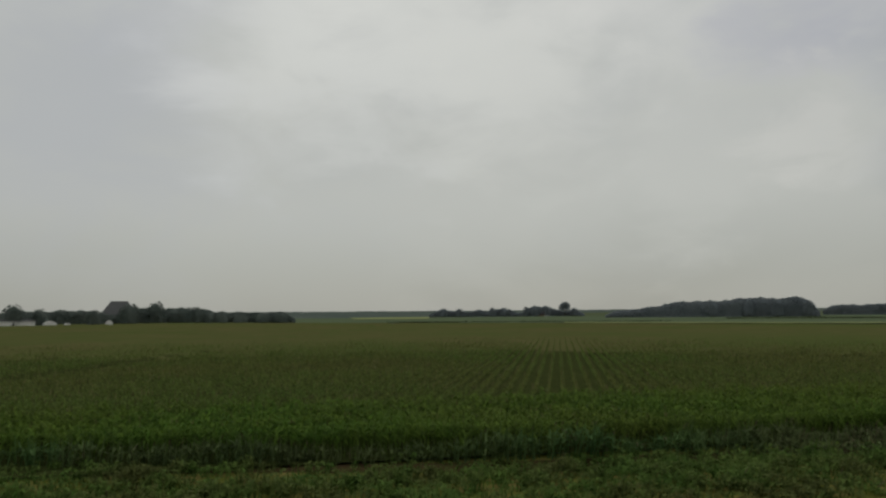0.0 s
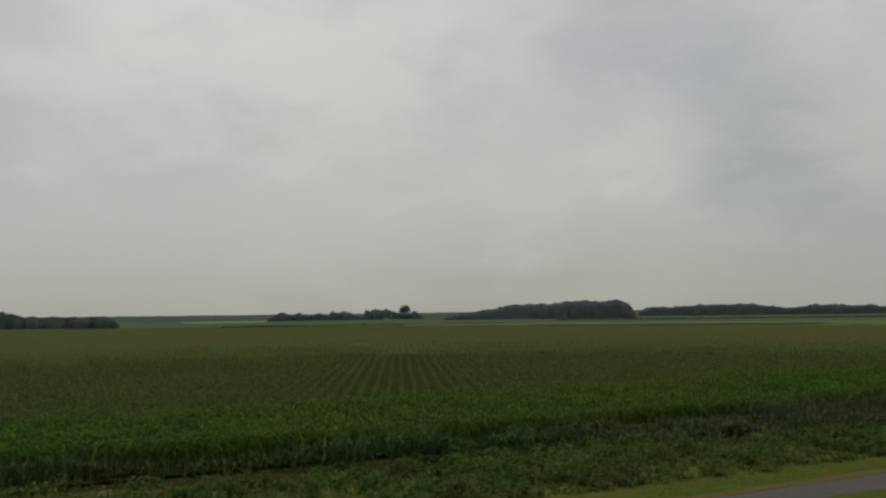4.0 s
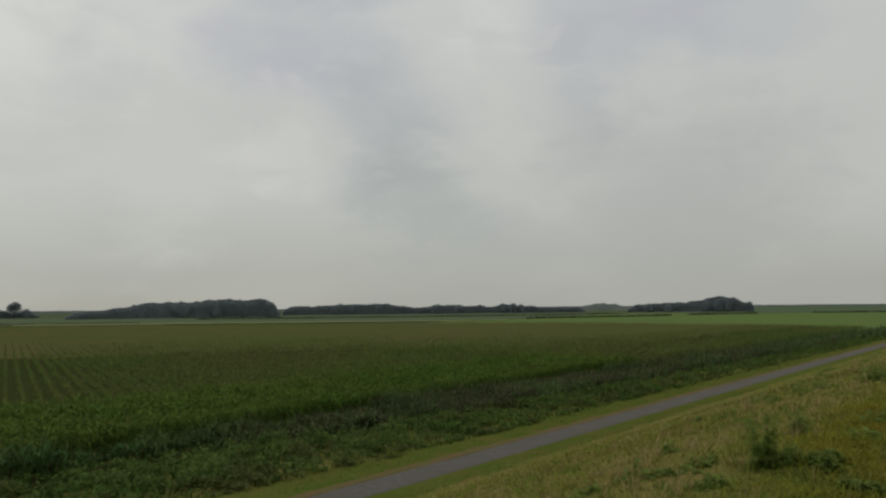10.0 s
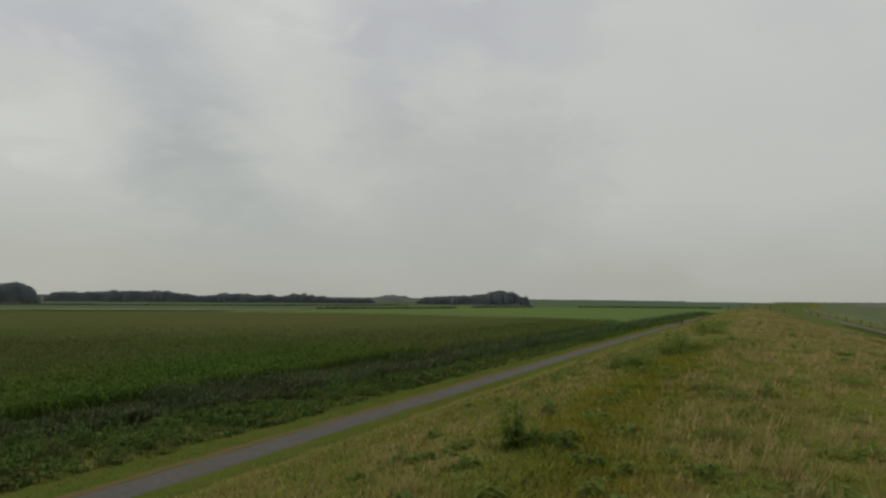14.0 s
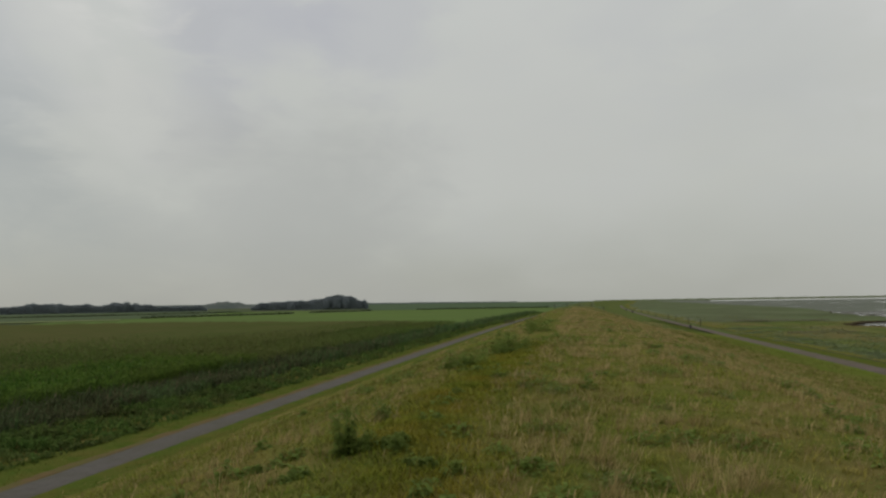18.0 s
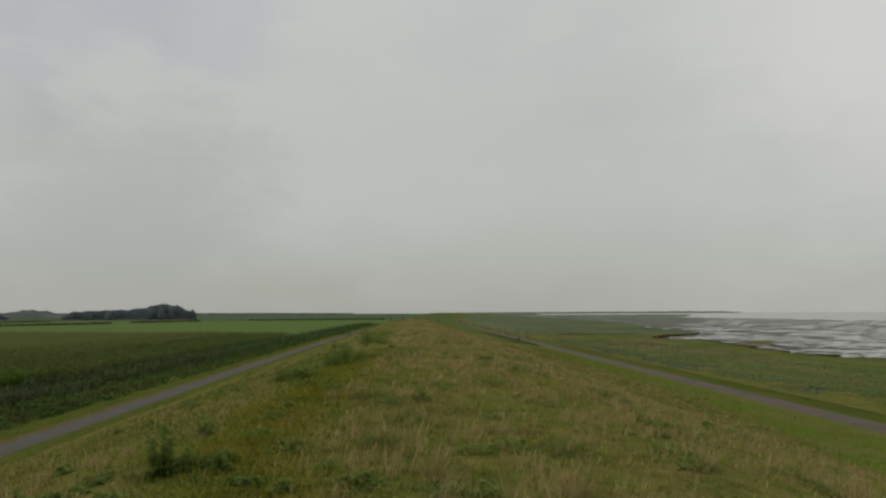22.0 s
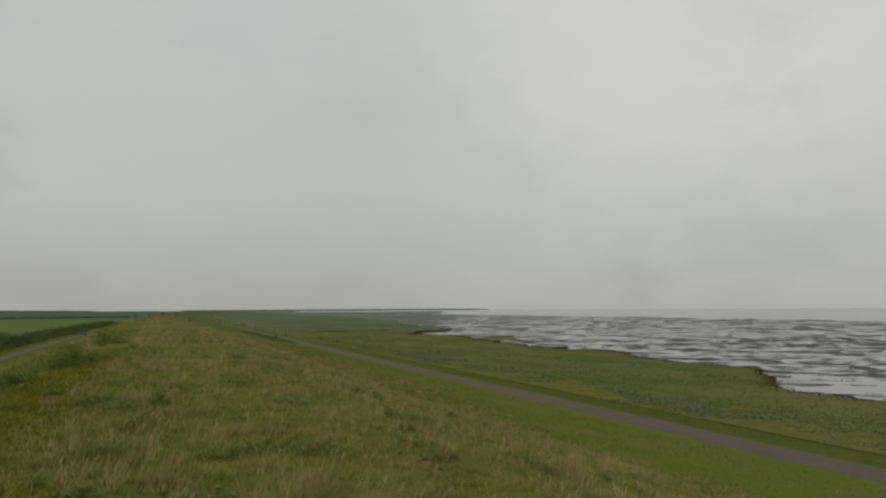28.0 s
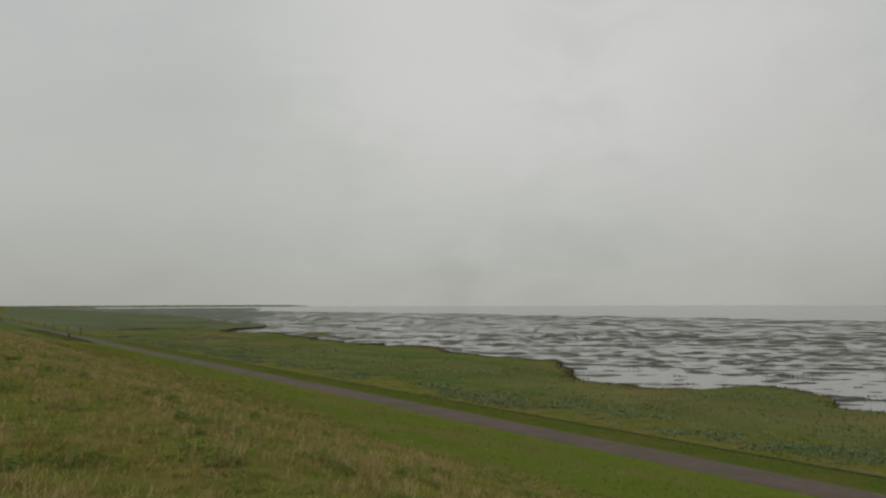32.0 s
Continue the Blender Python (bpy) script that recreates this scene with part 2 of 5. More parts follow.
M_ROAD = material("reddish-grey asphalt", (0.123, 0.095, 0.079), (0.148, 0.116, 0.095), 3.0, rough=0.85, third=(0.088, 0.083, 0.053), third_scale=0.5, bump=0.4, bump_scale=90)
M_EARTH = material("bare brown earth", (0.150, 0.094, 0.044), (0.118, 0.088, 0.034), 2.5, third=(0.085, 0.108, 0.020), third_scale=0.8, third_fac=0.45, bump=0.5)
M_BANK = material("reddish-brown ditch earth", (0.070, 0.040, 0.022), (0.045, 0.036, 0.017), 1.8, third=(0.052, 0.066, 0.018), third_scale=0.7, third_fac=0.7, bump=0.6, spec=0.0)
M_SOIL = material("weedy field soil", (0.030, 0.042, 0.012), (0.042, 0.050, 0.016), 2.0, bump=0.5, spec=0.0)
M_CORN = material("maize leaf", (0.054, 0.120, 0.018), (0.110, 0.180, 0.029), 1.1, rough=0.75, island=0.35, third=(0.119, 0.148, 0.030), third_scale=0.045, third_fac=0.7, translucent=0.4, spec=0.02)
M_CORN_ROW = material("ripening maize leaf", (0.102, 0.158, 0.038), (0.132, 0.172, 0.046), 0.3, rough=0.8, island=0.2, third=(0.141, 0.146, 0.048), third_scale=0.03, third_fac=0.8, translucent=0.4, spec=0.02)
M_TASSEL = material("maize tassel", (0.150, 0.140, 0.060), (0.120, 0.112, 0.046), 1.0, island=0.25)
M_CANOPY = material("maize canopy", (0.086, 0.091, 0.033), (0.104, 0.098, 0.040), 0.12, third=(0.072, 0.096, 0.028), third_scale=0.02, third_fac=0.7, bump=0.8, bump_scale=4, spec=0.0)
# shade of the row gaps, put into a darkened leaf colour
M_GAP_SHADE = material("maize gap shade", (0.043, 0.055, 0.017), (0.057, 0.064, 0.022), 0.9, rough=0.85, third=(0.025, 0.034, 0.009), third_scale=2.5, third_fac=0.8, spec=0.0)
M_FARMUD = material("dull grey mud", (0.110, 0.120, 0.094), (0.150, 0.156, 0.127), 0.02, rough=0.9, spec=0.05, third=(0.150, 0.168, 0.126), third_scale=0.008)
M_DRIFT = material("brown marsh stems", (0.105, 0.072, 0.046), (0.070, 0.056, 0.034), 1.0, island=0.35, translucent=0.2)
M_GULLY = material("wet gully mud", (0.030, 0.032, 0.020), (0.046, 0.044, 0.028), 1.5, bump=0.6)
M_REED = material("dark ditch reed", (0.055, 0.117, 0.039), (0.103, 0.172, 0.057), 0.45, rough=0.75, island=0.4, third=(0.109, 0.100, 0.049), third_scale=0.07, third_fac=0.5, translucent=0.35, spec=0.02)
M_HERB = material("ditch bank herb", (0.069, 0.134, 0.028), (0.124, 0.184, 0.045), 0.8, rough=0.8, island=0.4, third=(0.097, 0.085, 0.037), third_scale=0.35, third_fac=0.6, translucent=0.4, spec=0.02)
M_REED_BROWN = material("reed in brown flower", (0.078, 0.087, 0.042), (0.106, 0.098, 0.050), 0.6, rough=0.8, island=0.35, third=(0.070, 0.109, 0.045), third_scale=0.2, third_fac=0.5, translucent=0.35, spec=0.02)
M_REED_DRY = material("dry reed plume", (0.16, 0.14, 0.08), (0.11, 0.09, 0.05), 0.5, island=0.35)
M_GRASS = material("yellowing grass blade", (0.148, 0.190, 0.026), (0.305, 0.298, 0.058), 3.2, rough=0.8, island=0.3, third=(0.285, 0.222, 0.062), third_scale=0.8, third_fac=0.65, translucent=0.3)
M_TURF = material("short turf blade", (0.092, 0.138, 0.020), (0.140, 0.158, 0.030), 2.4, island=0.25, third=(0.190, 0.150, 0.046), third_scale=0.5, third_fac=0.75, translucent=0.25)
M_LUSH = material("lush grass blade", (0.096, 0.154, 0.022), (0.190, 0.240, 0.042), 3.2, rough=0.8, island=0.2, third=(0.200, 0.165, 0.050), third_scale=1.1, third_fac=0.6, translucent=0.3)
M_MOSS = material("mossy track turf", (0.142, 0.178, 0.022), (0.217, 0.223, 0.030), 2.2, island=0.25, third=(0.278, 0.213, 0.032), third_scale=1.0, third_fac=0.7, translucent=0.3)
M_STRAW = material("dry grass stalk", (0.436, 0.339, 0.160), (0.269, 0.208, 0.078), 2.6, island=0.3, translucent=0.25)
M_WEED = material("nettle leaf", (0.150, 0.215, 0.045), (0.195, 0.249, 0.059), 3.0, rough=0.8, island=0.25, translucent=0.5)
M_PATCH = material("fresh weed leaf", (0.165, 0.222, 0.050), (0.210, 0.255, 0.064), 3.0, rough=0.8, island=0.3, translucent=0.5)
M_THISTLE = material("grey-green thistle leaf", (0.190, 0.232, 0.078), (0.150, 0.195, 0.055), 3.0, island=0.3, translucent=0.4)
# meadow and pasture: lightened and blued to stand for haze
M_MEADOW = material("bright meadow with haze tint", (0.111, 0.165, 0.049), (0.128, 0.179, 0.057), 0.05, third=(0.111, 0.148, 0.054), third_scale=0.012, third_fac=0.7, spec=0.0)
M_PASTURE = material("pasture dulled by haze tint", (0.093, 0.123, 0.070), (0.110, 0.136, 0.076), 0.03, third=(0.087, 0.110, 0.064), third_scale=0.01, spec=0.0)
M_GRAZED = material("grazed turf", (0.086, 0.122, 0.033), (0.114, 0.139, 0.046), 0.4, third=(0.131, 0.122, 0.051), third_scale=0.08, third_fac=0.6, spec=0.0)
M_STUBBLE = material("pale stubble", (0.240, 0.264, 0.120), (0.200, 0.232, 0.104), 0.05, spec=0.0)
# crop colour lightened and greyed to stand for haze
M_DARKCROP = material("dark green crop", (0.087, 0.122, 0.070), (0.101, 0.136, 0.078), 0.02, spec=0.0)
# marsh colour greyed and paled to stand for haze far off
M_FARMARSH = material("hazed grey-green marsh", (0.117, 0.145, 0.073), (0.148, 0.166, 0.093), 0.03, third=(0.094, 0.104, 0.058), third_scale=0.035, third_fac=0.8, stretch=(1, 0.5, 1), spec=0.0)
M_DITCH = material("dark ditch growth", (0.085, 0.112, 0.058), (0.112, 0.132, 0.070), 0.3)
# distance haze is in these foliage colours: pale and blue, least at the farm
M_LEAF_HAZED = material("hazed blue-grey tree foliage", (0.179, 0.208, 0.224), (0.211, 0.240, 0.249), 0.08, island=0.10, rough=0.9, translucent=0.45)
M_LEAF_GREY = material("hazed dune scrub leaf", (0.094, 0.110, 0.102), (0.154, 0.163, 0.142), 0.02, third=(0.083, 0.101, 0.094), third_scale=0.05, third_fac=0.8, spec=0.0)
M_LEAF_NEAR = material("lightly hazed farmyard leaf", (0.113, 0.141, 0.125), (0.162, 0.189, 0.166), 0.12, island=0.15, rough=0.9, translucent=0.45)
M_BARK = material("bark", (0.06, 0.05, 0.04), (0.09, 0.075, 0.06), 4.0)
# ridge colour carries the horizon haze: pale blue-green
M_RIDGE = material("hazed scrub ridge", (0.085, 0.105, 0.092), (0.105, 0.125, 0.105), 0.012, third=(0.070, 0.090, 0.078), third_scale=0.03, spec=0.0)
M_MARSH = material("salt marsh", (0.086, 0.117, 0.031), (0.128, 0.151, 0.046), 0.22, third=(0.200, 0.143, 0.073), third_scale=0.08, third_fac=0.6, bump=0.7, bump_scale=6, stretch=(1, 0.45, 1), lo=0.40, hi=0.60, spec=0.0)
M_MARSH_BLADE = material("marsh grass", (0.103, 0.138, 0.031), (0.178, 0.193, 0.058), 0.3, island=0.2, third=(0.205, 0.146, 0.073), third_scale=0.09, third_fac=0.6, translucent=0.3, stretch=(1, 0.45, 1), lo=0.40, hi=0.60)
M_SILVER = material("silver-grey sea wormwood", (0.188, 0.226, 0.122), (0.143, 0.180, 0.089), 1.2, island=0.3, translucent=0.2)
M_CLIFF = material("eroded marsh edge", (0.100, 0.062, 0.042), (0.066, 0.046, 0.034), 1.5, bump=0.9, bump_scale=5)
M_WOOD = material("weathered wood", (0.075, 0.068, 0.058), (0.11, 0.10, 0.08), 6.0, bump=0.4)
M_WIRE = material("galvanised wire", (0.30, 0.30, 0.29), rough=0.6, metallic=0.6)
M_STONE = material("dark basalt stone", (0.05, 0.05, 0.05), (0.08, 0.078, 0.075), 5.0, bump=0.6)
M_WHITE = material("white painted wall", (0.70, 0.70, 0.67), (0.60, 0.60, 0.57), 0.6)
M_BRICK = material("brown brick wall", (0.20, 0.13, 0.10), (0.26, 0.17, 0.13), 1.5)
M_ROOF = material("dark tiled roof", (0.085, 0.088, 0.090), (0.110, 0.110, 0.108), 1.0)
M_PANE = material("window pane", (0.03, 0.035, 0.04), rough=0.1, spec=0.6)
M_CAR = material("dark car paint", (0.03, 0.032, 0.036), rough=0.3, spec=0.5)
M_RUBBER = material("tyre rubber", (0.03, 0.03, 0.03), (0.04, 0.04, 0.04), 5.0)


def water_material():
    m = bpy.data.materials.new("shallow tidal water")
    m.use_nodes = True
    t = m.node_tree
    b = t.nodes["Principled BSDF"]
    b.inputs["Base Color"].default_value = (0.165, 0.162, 0.145, 1)
    b.inputs["Roughness"].default_value = 0.16
    b.inputs["IOR"].default_value = 1.4
    b.inputs["Specular IOR Level"].default_value = 0.6
    geo = t.nodes.new("ShaderNodeNewGeometry")
    n = t.nodes.new("ShaderNodeTexNoise")
    n.inputs["Scale"].default_value, n.inputs["Detail"].default_value = 1.6, 6
    t.links.new(geo.outputs["Position"], n.inputs["Vector"])
    k = t.nodes.new("ShaderNodeBump")
    k.inputs["Strength"].default_value, k.inputs["Distance"].default_value = 0.08, 0.02
    t.links.new(n.outputs[0], k.inputs["Height"])
    t.links.new(k.outputs[0], b.inputs["Normal"])
    return m


M_WATER = water_material()


def mud_material():
    """Tidal mud: streaks that stand wet and shiny between drier, duller ones."""
    m = bpy.data.materials.new("wet tidal mud")
    m.use_nodes = True
    t = m.node_tree
    b = t.nodes["Principled BSDF"]
    geo = t.nodes.new("ShaderNodeNewGeometry")
    turn = t.nodes.new("ShaderNodeMapping")
    turn.inputs["Rotation"].default_value = (0, 0, radians(45))
    t.links.new(geo.outputs["Position"], turn.inputs[0])
    long = t.nodes.new("ShaderNodeMapping")
    long.inputs["Scale"].default_value = (0.35, 1, 1)
    t.links.new(turn.outputs[0], long.inputs[0])

    def tex(scale, detail, lo, hi, a, c):
        n = t.nodes.new("ShaderNodeTexNoise")
        n.inputs["Scale"].default_value, n.inputs["Detail"].default_value = scale, detail
        t.links.new(long.outputs[0], n.inputs["Vector"])
        r = t.nodes.new("ShaderNodeMapRange")
        for i, v in enumerate((lo, hi, a, c)):
            r.inputs[i + 1].default_value = v
        t.links.new(n.outputs[0], r.inputs[0])
        return r.outputs[0]

    t.links.new(tex(0.5, 4, 0.37, 0.47, 0.16, 0.85), b.inputs["Roughness"])
    t.links.new(tex(0.5, 4, 0.37, 0.47, 0.5, 0.06), b.inputs["Specular IOR Level"])
    mix = t.nodes.new("ShaderNodeMix")
    mix.data_type = "RGBA"
    mix.inputs[6].default_value, mix.inputs[7].default_value = (0.064, 0.063, 0.050, 1), (0.118, 0.114, 0.092, 1)
    t.links.new(tex(0.2, 6, 0.4, 0.6, 0, 1), mix.inputs["Factor"])
    t.links.new(mix.outputs[2], b.inputs["Base Color"])
    return m


M_MUD = mud_material()


# ---- mesh helpers ----
def mesh_of(name, verts, quads=None, tris=None, smooth=False):
    me = bpy.data.meshes.new(name)
    verts = np.asarray(verts, np.float32).reshape(-1, 3)
    q = np.zeros((0, 4), np.int32) if quads is None else np.asarray(quads, np.int32).reshape(-1, 4)
    t = np.zeros((0, 3), np.int32) if tris is None else np.asarray(tris, np.int32).reshape(-1, 3)
    me.vertices.add(len(verts))
    me.vertices.foreach_set("co", verts.ravel())
    loops = np.concatenate([q.ravel(), t.ravel()])
    me.loops.add(len(loops))
    me.loops.foreach_set("vertex_index", loops)
    me.polygons.add(len(q) + len(t))
    me.polygons.foreach_set("loop_start", np.concatenate([np.arange(len(q)) * 4, len(q) * 4 + np.arange(len(t)) * 3]).astype(np.int32))
    me.polygons.foreach_set("loop_total", np.concatenate([np.full(len(q), 4), np.full(len(t), 3)]).astype(np.int32))
    if smooth:
        me.polygons.foreach_set("use_smooth", np.ones(len(q) + len(t), bool))
    me.update(calc_edges=True)
    return me


def add(name, me, mat, parent=None, label="", category="", kind="", group=""):
    ob = new(name, me)
    if not me.materials:
        me.materials.append(mat)
    ob.parent = parent
    return tagged(ob, label, category, group, kind)


def part(name, bm, mat, parent=None, label=""):
    me = bpy.data.meshes.new(name)
    bm.to_mesh(me)
    bm.free()
    return add(name, me, mat, parent, label)


def grid_mesh(name, X, Y, Z, smooth=True):
    n, m = X.shape
    idx = np.arange(n * m).reshape(n, m)
    q = np.stack([idx[:-1, :-1], idx[:-1, 1:], idx[1:, 1:], idx[1:, :-1]], -1).reshape(-1, 4)
    return mesh_of(name, np.stack([X, Y, Z], -1).reshape(-1, 3), q, smooth=smooth)


def ribbons(P, az, reach, rise, droop, width, seg=2, tip=0.12, belly=0.0):
    """Arching blades from the points P: reach along az, rise at first, droop in the square; returns verts and quads."""
    n = len(P)
    s = np.linspace(0, 1, seg + 1)[None, :]
    col = lambda v: np.broadcast_to(np.asarray(v, float).reshape(-1, 1), (n, 1))
    r, z = col(reach) * s, col(rise) * s - col(droop) * s * s
    w = col(width) * 0.5 * np.maximum((1 - s) ** 0.7 * (1 + belly * s * 3), tip)
    dx, dy = np.cos(col(az)), np.sin(col(az))
    cx, cy, cz = P[:, :1] + r * dx, P[:, 1:2] + r * dy, P[:, 2:3] + z
    a = np.stack([cx - dy * w, cy + dx * w, cz], -1)
    b = np.stack([cx + dy * w, cy - dx * w, cz], -1)
    V = np.stack([a, b], 2).reshape(-1, 3)
    base = (np.arange(n) * (seg + 1) * 2)[:, None] + (np.arange(seg) * 2)[None, :]
    Q = np.stack([base, base + 1, base + 3, base + 2], -1).reshape(-1, 4)
    return V, Q


def merge(pieces):
    vs, qs, k = [], [], 0
    for v, q in pieces:
        vs.append(v)
        qs.append(q + k)
        k += len(v)
    return np.concatenate(vs), np.concatenate(qs)


R = np.random.RandomState(7)


def box(bm, x0, x1, y0, y1, z0, z1, bevel=0.0):
    made = bmesh.ops.create_cube(bm, size=1, matrix=Matrix.Translation(((x0 + x1) / 2, (y0 + y1) / 2, (z0 + z1) / 2)) @ Matrix.Diagonal((x1 - x0, y1 - y0, z1 - z0, 1)))
    if bevel:
        edges = list({e for v in made["verts"] for e in v.link_edges})
        bmesh.ops.bevel(bm, geom=edges, offset=bevel, segments=1, affect="EDGES")


# ---- ground, one sheet to the horizon, with the dike in it ----
def ground():
    xs = np.unique(np.concatenate([PROFILE_X, np.arange(-18, 14.1, 0.25), [-4600, -3000, -1600, -900, -500, -300, -180, -110, -80, -45, -38, 34, 40, 80, 200, 600, 1800, 4600]]))
    ys = np.concatenate([[-4600, -2500, -1200, -600, -300, -150, -80, -40], np.arange(-20, 30, 0.25), np.arange(30, 60, 0.5), np.arange(60, 140, 2.0), np.arange(140, 400, 10), np.arange(400, 1000, 40), [1100, 1300, 1600, 2000, 2600, 3400, 4600]])
    Y, XD = np.meshgrid(ys, xs, indexing="ij")
    X = XD + bend(Y) * np.clip(1 - (np.abs(XD) - 60) / 240, 0, 1)
    Z = dike_z(XD + bend(Y), Y)
    Z = np.where(XD > 34, np.interp(XD, [34, 40, 80], [0.75, 0.2, -0.4]), Z)
    tagged(add("ground", grid_mesh("ground", X, Y, Z), M_DIKE), "grass dike and flat polder land reaching the horizon", "ground", kind="structure")


ground()


def strip(name, x0, x1, y0, y1, lift, mat, label, category, step=2.0, ragged=0.0, side=0, outer=None):
    """A band that follows the dike, between x0 and x1 from its crest line."""
    ys = np.concatenate([np.arange(y0, min(y1, 120), step), np.arange(120, max(y1, 121), 12.0)])
    n = 17
    Y = np.repeat(ys[:, None], n, 1)
    s = np.linspace(0, 1, n)[None, :]
    a = (x0(ys) if callable(x0) else x0) + ragged * (vnoise(ys, 0, 1.7, side + 1) - 0.5)
    b = (x1(ys) if callable(x1) else x1) + (ragged if outer is None else outer) * (vnoise(ys, 9, 1.7, side + 2) - 0.5)
    XD = a[:, None] * (1 - s) + b[:, None] * s
    Z = profile(XD) + lift - (lift + 0.02) * ((s < 0.01) | (s > 0.99))
    tagged(add(name, grid_mesh(name, XD + bend(Y), Y, Z), mat), label, category, kind="structure")


strip("verge_land", -23.9, -20.6, -60, 700, 0.02, M_VERGE, "yellowed mown grass verge beside the cycle path", "verge", ragged=0.3)
strip("verge_slope", -19.0, -16.9, -60, 700, 0.03, M_VERGE, "short green grass at the foot of the dike", "verge", ragged=0.2, side=4, outer=1.6)
strip("cycle_path", -20.58, -18.75, -60, 700, 0.05, M_ASPHALT, "grey asphalt cycle path along the dike foot", "path", ragged=0.14, side=8, step=0.8)
strip("mown_berm", mown_line, 22.5, -60, 200, 0.03, M_MOWN, "short mown green grass on the seaward berm", "verge", ragged=1.8, side=12, outer=0.2)
strip("sea_verge", 23.9, 27.4, -60, 220, 0.02, M_VERGE, "green mown grass between road and salt marsh", "verge", ragged=0.3, side=16)
strip("grazed_dike", -17.6, 14.4, 158, 1900, 0.12, M_GRAZED, "dull green grazed turf on the dike past the fence", "grass", ragged=0.5, side=40)
strip("grazed_berm", 14.2, 27.3, 198, 1900, 0.03, M_GRAZED, "dull green grazed turf along the far berm", "grass", ragged=0.3, side=48)
strip("path_edge", -21.25, -20.6, -60, 300, 0.035, M_EARTH, "bare brown earth along the cycle path", "earth", ragged=0.5, side=30, step=0.5)
strip("ditch_bank", lambda v: ditch_line(v) - 0.3, lambda v: ditch_line(v) + 1.2, -60, 260, 0.03, M_BANK, "bare reddish-brown earth on the ditch bank", "earth", ragged=0.6, side=44, step=0.7)
strip("marsh_gully", 27.2, 27.75, -60, 300, 0.06, M_GULLY, "dark narrow gully at the foot of the berm", "gully", ragged=0.25, side=34, step=0.7)
strip("dike_road", 22.15, 24.10, -60, 700, 0.05, M_ROAD, "reddish-grey asphalt service road on the seaward berm", "road", ragged=0.26, side=20, step=0.8)


def patch(name, corners, z, mat, label, category="field", cuts=24):
    """A field of four corners, laid just over the land."""
    a, b, c, d = [np.array(k, float) for k in corners]
    s = np.linspace(0, 1, cuts)[:, None, None]
    t = np.linspace(0, 1, cuts)[None, :, None]
    Pt = (a * (1 - s) + b * s) * (1 - t) + (d * (1 - s) + c * s) * t
    Z = z + 0.1 * (vnoise(Pt[..., 0], Pt[..., 1], 30, 31) - 0.5)
    tagged(add(name, grid_mesh(name, Pt[..., 0], Pt[..., 1], Z), mat), label, category, kind="structure")


# haze over the far fields is only in their colours
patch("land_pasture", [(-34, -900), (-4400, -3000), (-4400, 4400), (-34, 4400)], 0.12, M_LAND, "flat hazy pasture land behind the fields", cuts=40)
patch("field_soil", [(-33.6, -300), (-470, -300), (-210, 175), (-33.6, 195)], 0.25, M_SOIL, "bare dark soil under the maize")
patch("meadow", [(-25, 190), (-190, 196), (-360, 590), (2, 720)], 0.35, M_MEADOW, "bright green meadow behind the maize field")
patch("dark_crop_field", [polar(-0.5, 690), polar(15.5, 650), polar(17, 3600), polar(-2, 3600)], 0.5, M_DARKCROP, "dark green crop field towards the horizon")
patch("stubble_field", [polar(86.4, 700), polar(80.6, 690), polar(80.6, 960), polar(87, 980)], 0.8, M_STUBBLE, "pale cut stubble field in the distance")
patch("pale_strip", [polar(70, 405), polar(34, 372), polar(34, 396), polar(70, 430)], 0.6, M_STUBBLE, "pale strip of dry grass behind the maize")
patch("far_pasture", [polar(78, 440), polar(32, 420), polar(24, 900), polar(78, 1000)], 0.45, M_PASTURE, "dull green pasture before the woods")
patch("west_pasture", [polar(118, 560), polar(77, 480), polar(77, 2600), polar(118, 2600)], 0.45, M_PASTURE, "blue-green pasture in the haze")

# ---- maize ----
ROW = radians(90 + 70.4)          # heading of the rows, from +x


FIELD_X, FIELD_Y = [-560, -500, -315, -221, -130, -34, 0], [-300, -88, 115, 186, 226, 207, 200]


def inside_field(x, y):
    """The maize field's outline: the ditch, the meadow's edge and the far lane."""
    near = x < ditch_line(y) - 0.7 + bend(y) - 0.5 * vnoise(y, 0, 4, 40)
    return near & (y < np.interp(x, FIELD_X, FIELD_Y)) & (y > -300) & (x > -560)


def lane_gap(x, y, wide=1.7):
    """The tractor lane that runs out across the field."""
    lx, ly = LANE[1][0] - LANE[0][0], LANE[1][1] - LANE[0][1]
    ln = math.hypot(lx, ly)
    off = ((x - LANE[0][0]) * ly - (y - LANE[0][1]) * lx) / ln
    return np.abs(off) < wide


LANE = ((-62.0, -29.0), (-200.0, 3.0))


